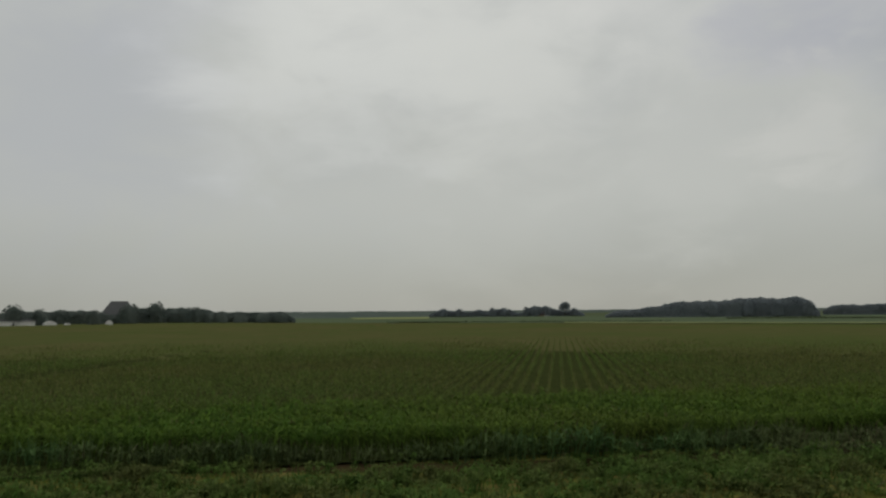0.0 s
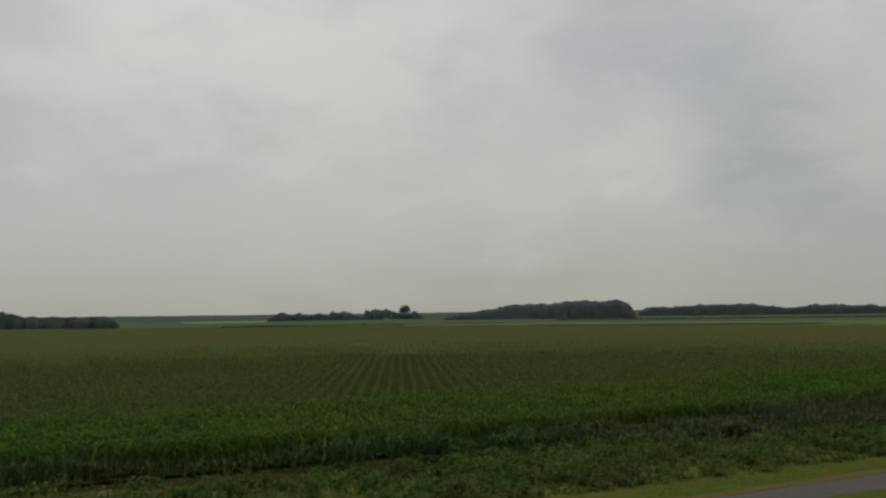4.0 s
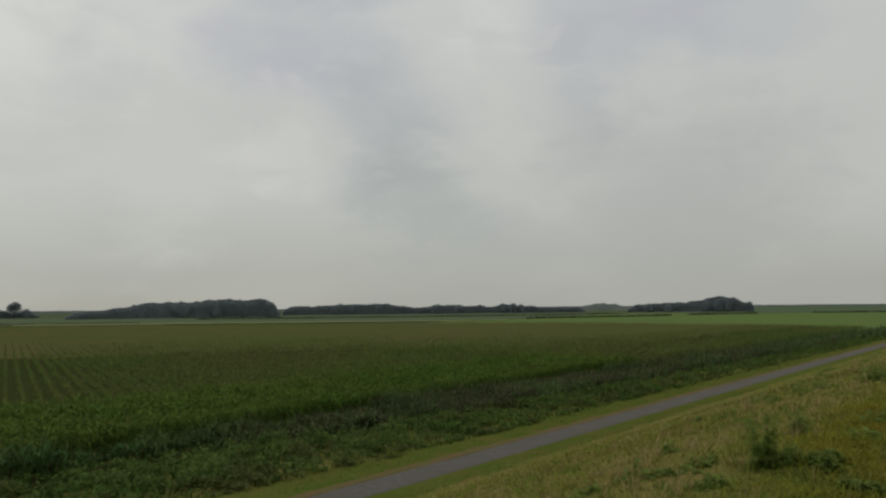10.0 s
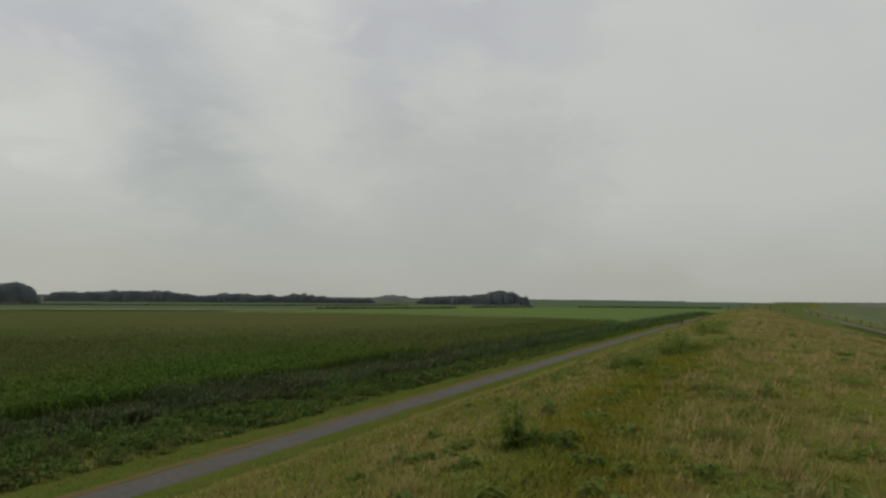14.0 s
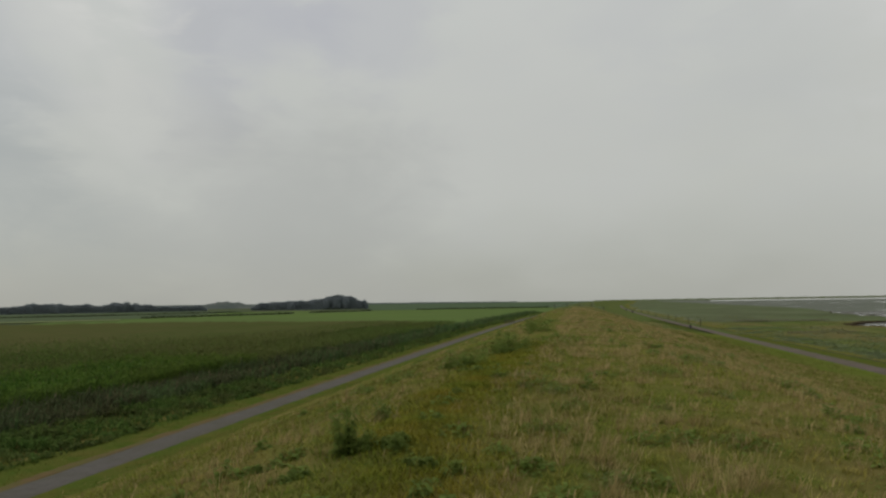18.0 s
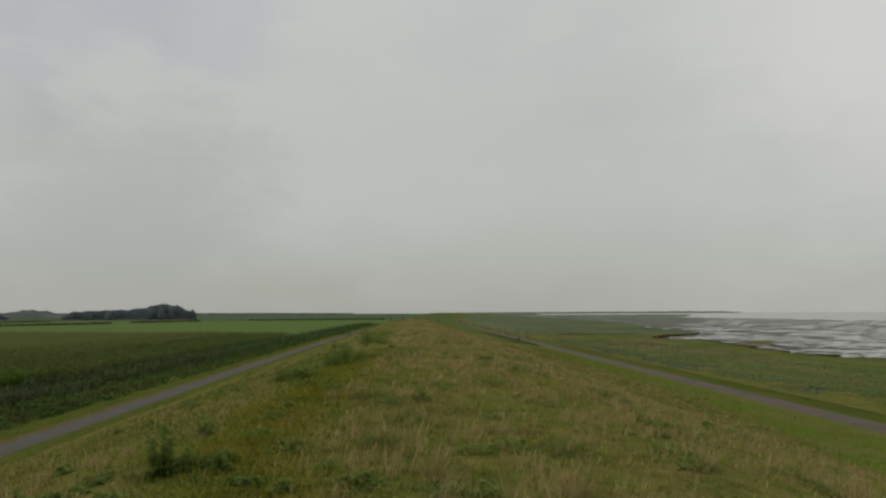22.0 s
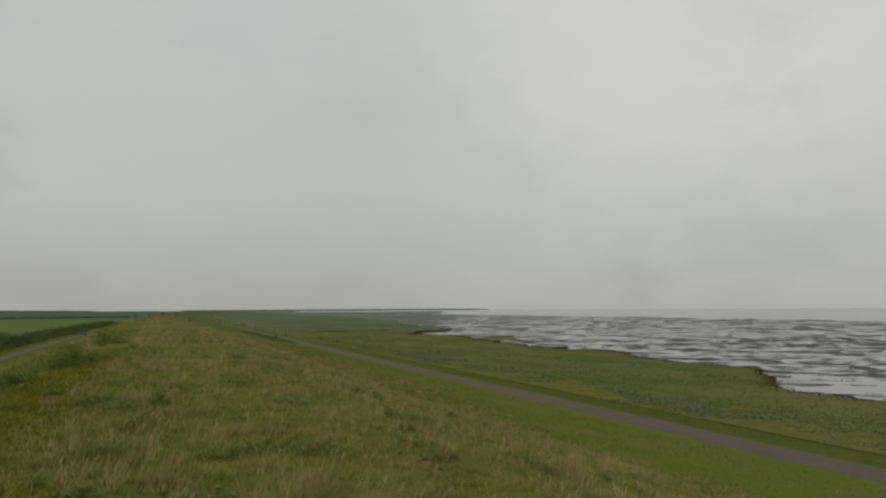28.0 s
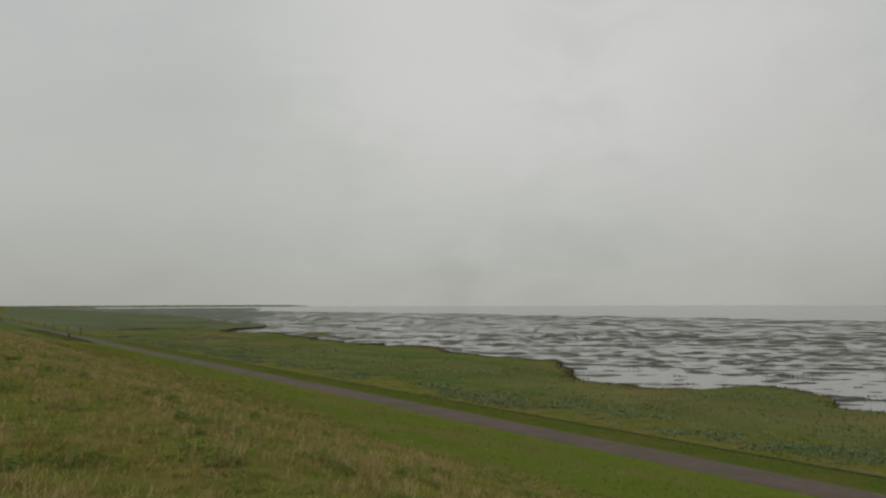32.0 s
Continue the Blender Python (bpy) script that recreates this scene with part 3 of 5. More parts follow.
def maize(name, x, y, leaves, seg, tall, wide, low, label, reach=1.0, bloom=0.14, mat=None, lumpy=0.0):
    n = len(x)
    z = np.full(n, 0.25)
    height = tall * (0.80 + lumpy * (vnoise(x, y, 0.9, 51, 2) - 0.5) + 0.24 * vnoise(x, y, 6, 50) + R.uniform(-0.05, 0.05, n))
    pieces, turn = [], R.uniform(0, 6.28, n)
    P = np.stack([x, y, z], 1)
    pieces.append(ribbons(P, turn, 0.04, height, 0.0, 0.035, 1, 0.5))
    for k in range(leaves):
        f = low + (0.9 - low) * (k + R.uniform(0, 0.6, n)) / leaves
        Q = P.copy()
        Q[:, 2] += height * f
        az = turn + (k % 2) * math.pi + R.uniform(-0.7, 0.7, n)
        ln = (0.75 - 0.3 * np.abs(f - 0.55)) * R.uniform(0.75, 1.15, n)
        wider = reach if reach > 0.7 else np.interp(f, [0.2, 0.55, 0.9], [1.2, 0.85, 0.3])
        pieces.append(ribbons(Q, az, ln * 0.75 * wider, ln * R.uniform(0.35, 0.85, n), ln * R.uniform(0.5, 1.1, n), wide * R.uniform(0.8, 1.2, n), seg, 0.1, 0.25))
    V, Q = merge(pieces)
    tagged(add(name, mesh_of(name, V, Q), mat or M_CORN), label, "crop", kind="stuff")
    has = R.rand(n) < bloom
    T = P[has].copy()
    T[:, 2] += height[has] * 0.97
    n = len(T)
    tas = []
    for k in range(2 if seg > 1 else 1):
        tas.append(ribbons(T, R.uniform(0, 6.28, n), R.uniform(0.03, 0.16, n), R.uniform(0.22, 0.36, n), 0.04, 0.03 if seg > 1 else 0.07, 1, 0.6))
    V, Q = merge(tas)
    return V, Q


def maize_field():
    tassels = []
    # headland: rows along the ditch
    rows = np.arange(-33.3, -47.0, -0.75)
    ys = np.arange(-34, 75, 0.19)
    X, Y = np.meshgrid(rows, ys)
    X = X + bend(Y) + R.normal(0, 0.08, X.shape)
    Y = Y + R.normal(0, 0.06, Y.shape)
    x, y = X.ravel(), Y.ravel()
    keep = inside_field(x, y) & (R.rand(len(x)) < np.where(x > -35, 1.0, 0.75))
    x, y = x[keep], y[keep]
    edge = x > ditch_line(y) - 2.6 + bend(y)
    tassels.append(maize("maize_edge", x[edge], y[edge], 6, 3, 1.62, 0.10, 0.48, "tall green maize plants along the ditch", bloom=0.10, lumpy=0.35))
    tassels.append(maize("maize_headland", x[~edge], y[~edge], 5, 2, 1.62, 0.15, 0.4, "dense green maize on the headland", bloom=0.05, lumpy=0.7))
    # rows running away from the dike
    ux, uy = math.cos(ROW), math.sin(ROW)
    us = np.arange(-46, 170, 0.27)
    vs = np.arange(-140, 160, 1.0)
    U, Vv = np.meshgrid(us, vs)
    U = U + R.normal(0, 0.07, U.shape)
    Vv = Vv + R.normal(0, 0.025, Vv.shape)
    x = (-44 + U * ux - Vv * uy).ravel()
    y = (20 + U * uy + Vv * ux).ravel()
    d = np.hypot(x, y)
    az = np.degrees(np.arctan2(-x, y))
    keep = inside_field(x, y) & (x < -45.3) & (az > 9) & (az < 114) & (d < 150) & (R.rand(len(x)) < np.clip(1.5 - d / 115, 0.10, 0.85)) & ~lane_gap(x, y)
    x, y = x[keep], y[keep]
    tassels.append(maize("maize_rows", x, y, 4, 1, 1.62, 0.18, 0.45, "straight rows of green maize with brown tassels", 0.5, 0.22, M_CORN_ROW))
    # headland further along
    rows = np.arange(-32.6, -60.0, -0.9)
    ys = np.arange(75, 206, 0.4)
    X, Y = np.meshgrid(rows, ys)
    x, y = (X + bend(Y) + R.normal(0, 0.1, X.shape)).ravel(), (Y + R.normal(0, 0.1, Y.shape)).ravel()
    keep = inside_field(x, y)
    tassels.append(maize("maize_far_edge", x[keep], y[keep], 3, 1, 1.75, 0.2, 0.45, "maize along the far ditch", 0.8, 0.15, M_CORN_ROW))
    # the far part of the field as a closed canopy with ragged tops
    xs, ys = np.arange(-555, -29, 2.1), np.arange(-300, 230, 2.1)
    Y, X = np.meshgrid(ys, xs, indexing="ij")
    X = X + R.uniform(-0.5, 0.5, X.shape)
    Y = Y + R.uniform(-0.5, 0.5, Y.shape)
    D = np.hypot(X, Y)
    Z = 1.30 + 0.45 * vnoise(X, Y, 5, 60) + R.uniform(-0.15, 0.15, X.shape)
    Z = Z - np.interp(D + 24 * (vnoise(X, Y, 9, 63) - 0.5), [100, 150], [0.50, 0.0])
    Z = np.where(lane_gap(X, Y, 2.0), 0.75, Z)
    ok = inside_field(X, Y) & (D > 102) & (X < -46 + bend(Y))
    n, m = X.shape
    idx = np.arange(n * m).reshape(n, m)
    q = np.stack([idx[:-1, :-1], idx[:-1, 1:], idx[1:, 1:], idx[1:, :-1]], -1)
    qk = ok[:-1, :-1] & ok[1:, :-1] & ok[1:, 1:] & ok[:-1, 1:]
    used = q[qk]
    ids, inv = np.unique(used, return_inverse=True)
    V = np.stack([X, Y, Z], -1).reshape(-1, 3)[ids]
    tagged(add("maize_far", mesh_of("maize_far", V, inv.reshape(-1, 4), smooth=True), M_CANOPY), "distant olive-brown maize canopy", "crop", kind="stuff")
    # a dark leaf-green sheet that paints the shade between the nearer rows
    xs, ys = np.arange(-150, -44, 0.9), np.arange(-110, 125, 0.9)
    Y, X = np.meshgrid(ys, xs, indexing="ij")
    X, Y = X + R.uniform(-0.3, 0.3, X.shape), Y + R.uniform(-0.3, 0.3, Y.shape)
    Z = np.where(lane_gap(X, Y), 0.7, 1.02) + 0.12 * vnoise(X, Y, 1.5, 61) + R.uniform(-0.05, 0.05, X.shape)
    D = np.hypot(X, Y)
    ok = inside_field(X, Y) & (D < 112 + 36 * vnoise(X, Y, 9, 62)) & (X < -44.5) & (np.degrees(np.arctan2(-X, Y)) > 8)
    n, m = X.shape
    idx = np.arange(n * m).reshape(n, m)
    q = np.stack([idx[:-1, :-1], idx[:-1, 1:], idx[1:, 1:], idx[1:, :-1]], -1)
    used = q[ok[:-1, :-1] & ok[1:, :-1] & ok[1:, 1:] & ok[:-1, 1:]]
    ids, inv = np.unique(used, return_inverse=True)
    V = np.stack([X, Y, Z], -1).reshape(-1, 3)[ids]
    tagged(add("maize_floor", mesh_of("maize_floor", V, inv.reshape(-1, 4)), M_GAP_SHADE), "dark leafy sheet for the shade between the maize rows", "crop", kind="stuff")
    V, Q = merge(tassels)
    tagged(add("maize_tassels", mesh_of("maize_tassels", V, Q), M_TASSEL), "brown tassels of the maize", "crop", kind="stuff")


maize_field()


def lane_growth():
    """Low weeds in the tractor lane across the maize."""
    n = 9000
    f, w = R.rand(n) ** 1.2, R.uniform(-2.0, 2.0, n)
    (xa, ya), (xb, yb) = LANE
    ln = math.hypot(xb - xa, yb - ya)
    x = xa + (xb - xa) * f - (yb - ya) / ln * w
    y = ya + (yb - ya) * f + (xb - xa) / ln * w
    h = R.uniform(0.2, 0.5, n)
    V, Q = ribbons(np.stack([x, y, np.full(n, 0.25)], 1), R.uniform(0, 6.28, n), h * R.uniform(0.3, 0.9, n), h, h * R.uniform(0, 0.4, n), 0.16, 1, 0.3)
    tagged(add("lane_weeds", mesh_of("lane_weeds", V, Q), M_HERB), "low green weeds in a lane through the maize", "weeds", kind="stuff")


lane_growth()

# ---- reeds and rough herbs in the ditch ----
def reeds():
    """Low rough herbs from the verge to the ditch, taller reed along its far side, brown in flower further on."""
    green, brown, herb, dry = [], [], [], []
    for y0, y1, per, wide, seg in ((-18, 60, 24, 0.060, 2), (60, 150, 8, 0.12, 1), (150, 420, 2.2, 0.28, 1)):
        n = int((y1 - y0) * 10.4 * per)
        y = R.uniform(y0, y1, n)
        xd = -22.6 + R.rand(n) * (ditch_line(y) - 0.9 + 22.6)
        front = -23.5 + 0.9 * (vnoise(y, 3, 4, 70) - 0.5) + 0.5 * np.clip((y - 12) / 12, 0, 1)
        clump = vnoise(xd, y, 1.3, 71)
        bare = np.exp(-((xd - ditch_line(y) - 0.45) / 0.34) ** 2) * np.clip((26 - y) / 8, 0, 1) * np.clip(2.2 * (vnoise(y, 0, 5, 76, 2) - 0.25), 0, 1)
        keep = (xd < front) & (R.rand(n) < 0.15 + 1.3 * clump) & (R.rand(n) > bare * 0.97)
        y, xd, clump = y[keep], xd[keep], clump[keep]
        n = len(y)
        x = xd + bend(y)
        P = np.stack([x, y, profile(xd) - 0.02], 1)
        wind = R.normal(0.6, 0.9, n)
        lump = vnoise(xd, y, 0.9, 72, 2)
        # the reed belt: a narrow line beside the maize at first, broader along the dike
        reach = ditch_line(y) + 0.4 * (vnoise(y, 7, 5, 73) - 0.5) + np.interp(y, [16, 24, 40, 60, 140], [0.05, 2.0, 4.4, 5.2, 5.6])
        belt = xd < reach
        tall = np.where(belt, 0.70 + 1.15 * vnoise(xd, y * 0.7, 2.2, 74, 2) * (0.5 + clump),
                        (0.16 + 0.95 * lump ** 1.6) * np.interp(xd, [-32, -30.5, -29, -25, -23.6], [0.9, 1.25, 1.1, 1.0, 0.6]))
        flower = belt & (R.rand(n) < np.interp(y, [24, 34, 90, 140], [0.05, 0.9, 0.85, 0.3]) * np.clip(2.6 * (vnoise(xd, y, 7, 75, 2) - 0.14), 0.35, 1))
        for pick, out_list in ((~belt, herb), (belt & ~flower, green), (flower, brown)):
            Pp, tp, wp, n2 = P[pick], tall[pick], wind[pick], pick.sum()
            out_list.append(ribbons(Pp, wp, tp * R.uniform(0.1, 0.45, n2), tp * R.uniform(0.9, 1.25, n2), tp * R.uniform(0, 0.25, n2), wide * R.uniform(0.7, 1.4, n2), seg, 0.15, 0.2))
            for k in range(2):
                Q = Pp.copy()
                Q[:, 2] += tp * R.uniform(0.2, 0.7, n2)
                Q[:, 0] += R.uniform(-0.1, 0.1, n2)
                out_list.append(ribbons(Q, R.uniform(0, 6.28, n2), tp * 0.42, tp * 0.35, tp * R.uniform(0.1, 0.5, n2), wide * 1.6, seg, 0.1, 0.3))
        # broad leaves in bushy masses over the herbs
        low = np.where(~belt & (lump > 0.42))[0]
        for k in range(3):
            Q = P[low].copy()
            Q[:, 2] += tall[low] * R.uniform(0.3, 1.05, len(low))
            Q[:, :2] += R.normal(0, 0.12, (len(low), 2))
            ln = R.uniform(0.08, 0.20, len(low)) * (1 + wide * 3)
            herb.append(ribbons(Q, R.uniform(0, 6.28, len(low)), ln, ln * R.uniform(-0.3, 0.6, len(low)), ln * 0.5, ln * 0.7, 1, 0.4))
        m = R.rand(n) < np.where(belt, 0.05, 0.004)
        T = P[m].copy()
        T[:, 2] += tall[m] * 0.85
        dry.append(ribbons(T, R.normal(0.6, 0.6, m.sum()), R.uniform(0.1, 0.3, m.sum()), 0.4, 0.12, wide * 0.9, seg, 0.3, 0.4))
    for name, parts, mat, label, cat in (("ditch_reeds", green, M_REED, "dark green reeds along the ditch", "reeds"),
                                         ("flowering_reeds", brown, M_REED_BROWN, "dark brown reeds in flower along the ditch", "reeds"),
                                         ("bank_herbs", herb, M_HERB, "green rough herbs on the ditch bank", "herbs"),
                                         ("reed_plumes", dry, M_REED_DRY, "pale dry reed plumes over the ditch", "reeds")):
        V, Q = merge(parts)
        tagged(add(name, mesh_of(name, V, Q), mat), label, cat, kind="stuff")


reeds()

# ---- grass of the dike ----
def dry_share(xd, y):
    """How much of the grass has dried: most along the crest and in drifts on the seaward slope."""
    s = 1.1 * (vnoise(xd, y, 2.4, 80) - 0.5) + 2.8 * (vnoise(xd, y, 0.55, 81, 2) - 0.5)
    s = s + np.interp(xd, [-17, -13, -7, -4.2, -3.2, -1.9, -1.2, -0.8, 0.4, 3, 9, 14], [-0.2, -0.08, -0.02, 0.0, -0.05, -0.1, 0.0, 0.48, 0.52, 0.42, 0.40, 0.40])
    s = s + np.interp(y, [10, 24, 50], [0.0, 0.14, 0.32]) * (xd > -1.0) - 0.5 * np.exp(-(((xd - 0.6) / 1.3) ** 2 + ((y - 17.0) / 4.5) ** 2))
    s = s + 0.35 * np.exp(-(((xd + 0.25) / 0.6) ** 2 + ((y - 9.8) / 2.2) ** 2))
    return np.clip(s, 0.02, 0.97)


def track(y):
    """The trodden track's distance from the crest line."""
    return np.interp(y, [0, 6.5, 10, 14, 19, 34, 60], [-0.9, -1.15, -1.75, -1.45, -1.35, -1.25, -1.3])


def dike_grass():
    green, lush, straw, fine = [], [], [], []
    # from the near tussocks to the far ones: stretch of y, tussocks to the square metre, blades to each, their width, bends, spread
    for y0, y1, per, blades, wide, seg, spread in ((-1.5, 13, 22, 24, 0.0092, 2, 0.075), (13, 30, 13, 18, 0.015, 1, 0.095), (30, 70, 6, 12, 0.030, 1, 0.17), (70, 157, 1.8, 9, 0.085, 1, 0.36)):
        n = int(37 * (y1 - y0) * per)
        xd, y = R.uniform(-18.2, 19.0, n), R.uniform(y0, y1, n)
        edge = mown_line(y) + 1.8 * (vnoise(y, xd * 0.3, 2.6, 85) - 0.5)
        az, d = np.degrees(np.arctan2(-xd, y)), np.hypot(xd, y)
        ok = (d > 3.0) & (az < 70) & (az > -76) & (R.rand(n) < np.interp(d, [7, 17], [1.0, 0.6]) + (y0 > 0)) & ((xd < edge) | (R.rand(n) < 0.10)) & ((np.abs(xd - track(y)) > 0.34) | (R.rand(n) < 0.25) | (y > 34))
        xd, y = xd[ok], y[ok]
        n = len(y)
        path = np.exp(-((xd - track(y)) / 0.62) ** 2)
        dry = R.rand(n) < dry_share(xd, y) * (1 - 0.75 * path)
        rich = R.rand(n) < np.clip(3.5 * (vnoise(xd, y, 1.6, 86) - 0.45) + 0.25 + 0.6 * np.exp(-((xd + 2.6) / 1.1) ** 2) + 0.5 * path, 0.06, 0.95)
        size = (0.35 + 1.2 * vnoise(xd, y, 0.8, 82, 2)) * np.exp(R.normal(0, 0.28, n))
        size = size * np.interp(xd, [-18.2, -16, -8, -4, -2.6], [0.35, 0.48, 0.55, 0.75, 1.0]) * np.clip((mown_line(y) + 1.2 - xd) / 3.2, 0.3, 1) * (1 - 0.72 * path)
        tall = np.where(dry, 0.21, np.where(rich, 0.13, 0.15)) * size * np.interp(xd, [0.5, 3.0, 8.0], [1.0, 0.78, 0.70])
        k = np.repeat(np.arange(n), blades)
        m = len(k)
        a, q = R.uniform(0, 6.28, m), np.abs(R.normal(0, 1, m)) * spread
        bx, by = xd[k] + np.cos(a) * q, y[k] + np.sin(a) * q
        x = bx + bend(by)
        P = np.stack([x, by, dike_z(x, by) - 0.02], 1)
        h = tall[k] * R.uniform(0.55, 1.2, m) * np.exp(-(q / spread) ** 2 * 0.12)
        lean = (0.35 + 2.2 * (vnoise(xd, y, 3.0, 84, 2) - 0.5))[k]
        turn = np.where(R.rand(m) < 0.55, a, lean + R.normal(0, 0.5, m))
        for pick, out_list in ((~dry & ~rich, green), (~dry & rich, lush)):
            g = pick[k]
            c = g.sum()
            out_list.append(ribbons(P[g], turn[g], h[g] * R.uniform(0.4, 1.1, c), h[g] * R.uniform(0.8, 1.3, c), h[g] * R.uniform(0.3, 1.0, c), wide * R.uniform(0.8, 1.6, c), seg))
        g = dry[k]
        c = g.sum()
        straw.append(ribbons(P[g], turn[g], h[g] * R.uniform(0.15, 0.75, c), h[g], h[g] * R.uniform(0.0, 0.5, c), wide * R.uniform(0.6, 1.0, c), seg, 0.45))
        # seed heads
        if wide < 0.02:
            top = np.where(g)[0][R.rand(c) < 0.05]
            hh = h[top] * R.uniform(1.1, 1.5, len(top))
            fine.append(ribbons(P[top], turn[top], hh * 0.3, hh, hh * 0.08, wide * 0.45, 2, 0.5))
            T = P[top] + np.stack([np.cos(turn[top]) * hh * 0.28, np.sin(turn[top]) * hh * 0.28, hh * 0.88], 1)
            fine.append(ribbons(T, turn[top], 0.035, 0.09, 0.03, wide * 1.1, 2, 0.2, 0.6))
    # short growth between the tussocks
    n = 110000
    xd, y = R.uniform(-14, 14, n), R.uniform(-1, 24, n)
    ok = (np.hypot(xd, y) > 3.0) & (R.rand(n) < np.interp(y, [8, 24], [1.0, 0.45]))
    xd, y = xd[ok], y[ok]
    n = len(y)
    x, h = xd + bend(y), R.uniform(0.05, 0.13, n) * (0.5 + vnoise(xd, y, 0.7, 89, 2))
    green.append(ribbons(np.stack([x, y, dike_z(x, y) - 0.01], 1), R.uniform(0, 6.28, n), h * R.uniform(0.3, 1.2, n), h, h * R.uniform(0.1, 0.8, n), 0.010 + 0.0005 * np.maximum(y, 0), 1, 0.3))
    for name, mat, parts, label in (("dike_grass", M_GRASS, green, "rough green and yellowing grass on the dike"),
                                    ("lush_grass", M_LUSH, lush, "lush green grass patches on the dike"),
                                    ("dry_grass", M_STRAW, straw, "straw-coloured dry grass on the dike crest"),
                                    ("grass_seed_heads", M_STRAW, fine, "pale grass seed heads over the dike")):
        V, Q = merge(parts)
        tagged(add(name, mesh_of(name, V, Q), mat), label, "grass", kind="stuff")


dike_grass()


def forbs():
    """Low broad-leaved weeds in ragged patches along the dike."""
    n = 420
    xd, y = R.uniform(-8, 12, n), R.uniform(2.5, 60, n) ** 1.0
    keep = (vnoise(xd, y, 3.5, 88) > 0.46) & (np.hypot(xd, y) > 5.5)
    xd, y = xd[keep], y[keep]
    pieces = []
    for cx, cy in zip(xd, y):
        k = int(70 if cy < 25 else 40)
        rad, tall = R.uniform(0.10, 0.32), R.uniform(0.08, 0.24)
        a, q = R.uniform(0, 6.28, k), rad * np.sqrt(R.rand(k))
        x0, y0 = cx + np.cos(a) * q, cy + np.sin(a) * q * 1.3
        P = np.stack([x0 + bend(y0), y0, dike_z(x0 + bend(y0), y0) + tall * R.rand(k) * (1.1 - q / rad)], 1)
        ln = R.uniform(0.04, 0.09, k) * (1 + cy / 40)
        pieces.append(ribbons(P, R.uniform(0, 6.28, k), ln, ln * R.uniform(0, 1, k), ln * 0.7, ln * 0.55, 2, 0.1, 0.5))
    V, Q = merge(pieces)
    tagged(add("low_weeds", mesh_of("low_weeds", V, Q), M_WEED), "low dark green weed patches in the dike grass", "weeds", kind="stuff")


def short_turf():
    """Mown blades on the berm, the verges and along the edges of path and road."""
    pieces = []
    for x0, x1, y0, y1, per, wide in ((-13, 1, 1.5, 14, 140, 0.016), (-12, 1, 14, 32, 60, 0.024), (11.5, 21.9, -2, 40, 80, 0.019), (24.5, 27.2, 4, 60, 90, 0.02), (-23.6, -21.1, 0, 60, 80, 0.022), (-18.6, -16.2, 5, 60, 80, 0.022),
                                      (13.0, 21.9, 40, 110, 26, 0.05), (-23.4, -20.9, 60, 140, 16, 0.06)):
        n = int((x1 - x0) * (y1 - y0) * per * 0.8)
        xd, y = R.uniform(x0, x1, n), R.uniform(y0, y1, n)
        edge = np.minimum(np.abs(xd - x0), np.abs(x1 - xd))
        keep = (R.rand(n) < 0.45 + 0.9 * vnoise(xd, y, 1.2, 140, 2) - 0.5 * (edge < 0.15)) & (np.hypot(xd, y) > 3.2)
        xd, y = xd[keep], y[keep]
        n = len(y)
        x = xd + bend(y)
        h = (0.04 + 0.07 * vnoise(x, y, 1.5, 141)) * R.uniform(0.6, 1.5, n)
        pieces.append(ribbons(np.stack([x, y, np.maximum(profile(xd) + 0.02, dike_z(x, y) - 0.01)], 1), R.uniform(0, 6.28, n), h * R.uniform(0.3, 1.2, n), h, h * R.uniform(0, 0.7, n), wide * R.uniform(0.7, 1.4, n), 1, 0.3))
    n = 50000
    xd, y = R.uniform(-8, 7, n), R.uniform(-8, 4.5, n)
    h = R.uniform(0.03, 0.09, n)
    pieces.append(ribbons(np.stack([xd, y, dike_z(xd, y) - 0.01], 1), R.uniform(0, 6.28, n), h * R.uniform(0.3, 1.2, n), h, h * R.uniform(0, 0.7, n), 0.016, 1, 0.3))
    n = 62000
    y = 2.5 + 27 * R.rand(n) ** 1.3
    xd = track(y) + R.normal(0, 0.45, n)
    ok = (np.hypot(xd, y) > 3.2) & (R.rand(n) < 0.35 + vnoise(xd, y, 0.9, 145, 2))
    xd, y = xd[ok], y[ok]
    n = len(y)
    x, h = xd + bend(y), R.uniform(0.04, 0.12, n)
    V, Q = ribbons(np.stack([x, y, dike_z(x, y) - 0.01], 1), R.uniform(0, 6.28, n), h * R.uniform(0.4, 1.2, n), h, h * R.uniform(0.1, 0.7, n), 0.012 + 0.0006 * y, 1, 0.3)
    tagged(add("track_turf", mesh_of("track_turf", V, Q), M_MOSS), "short mossy turf along a trodden track on the dike", "grass", kind="stuff")
    V, Q = merge(pieces)
    tagged(add("mown_grass", mesh_of("mown_grass", V, Q), M_TURF), "short mown grass on berm and verges", "grass", kind="stuff")


forbs()
short_turf()


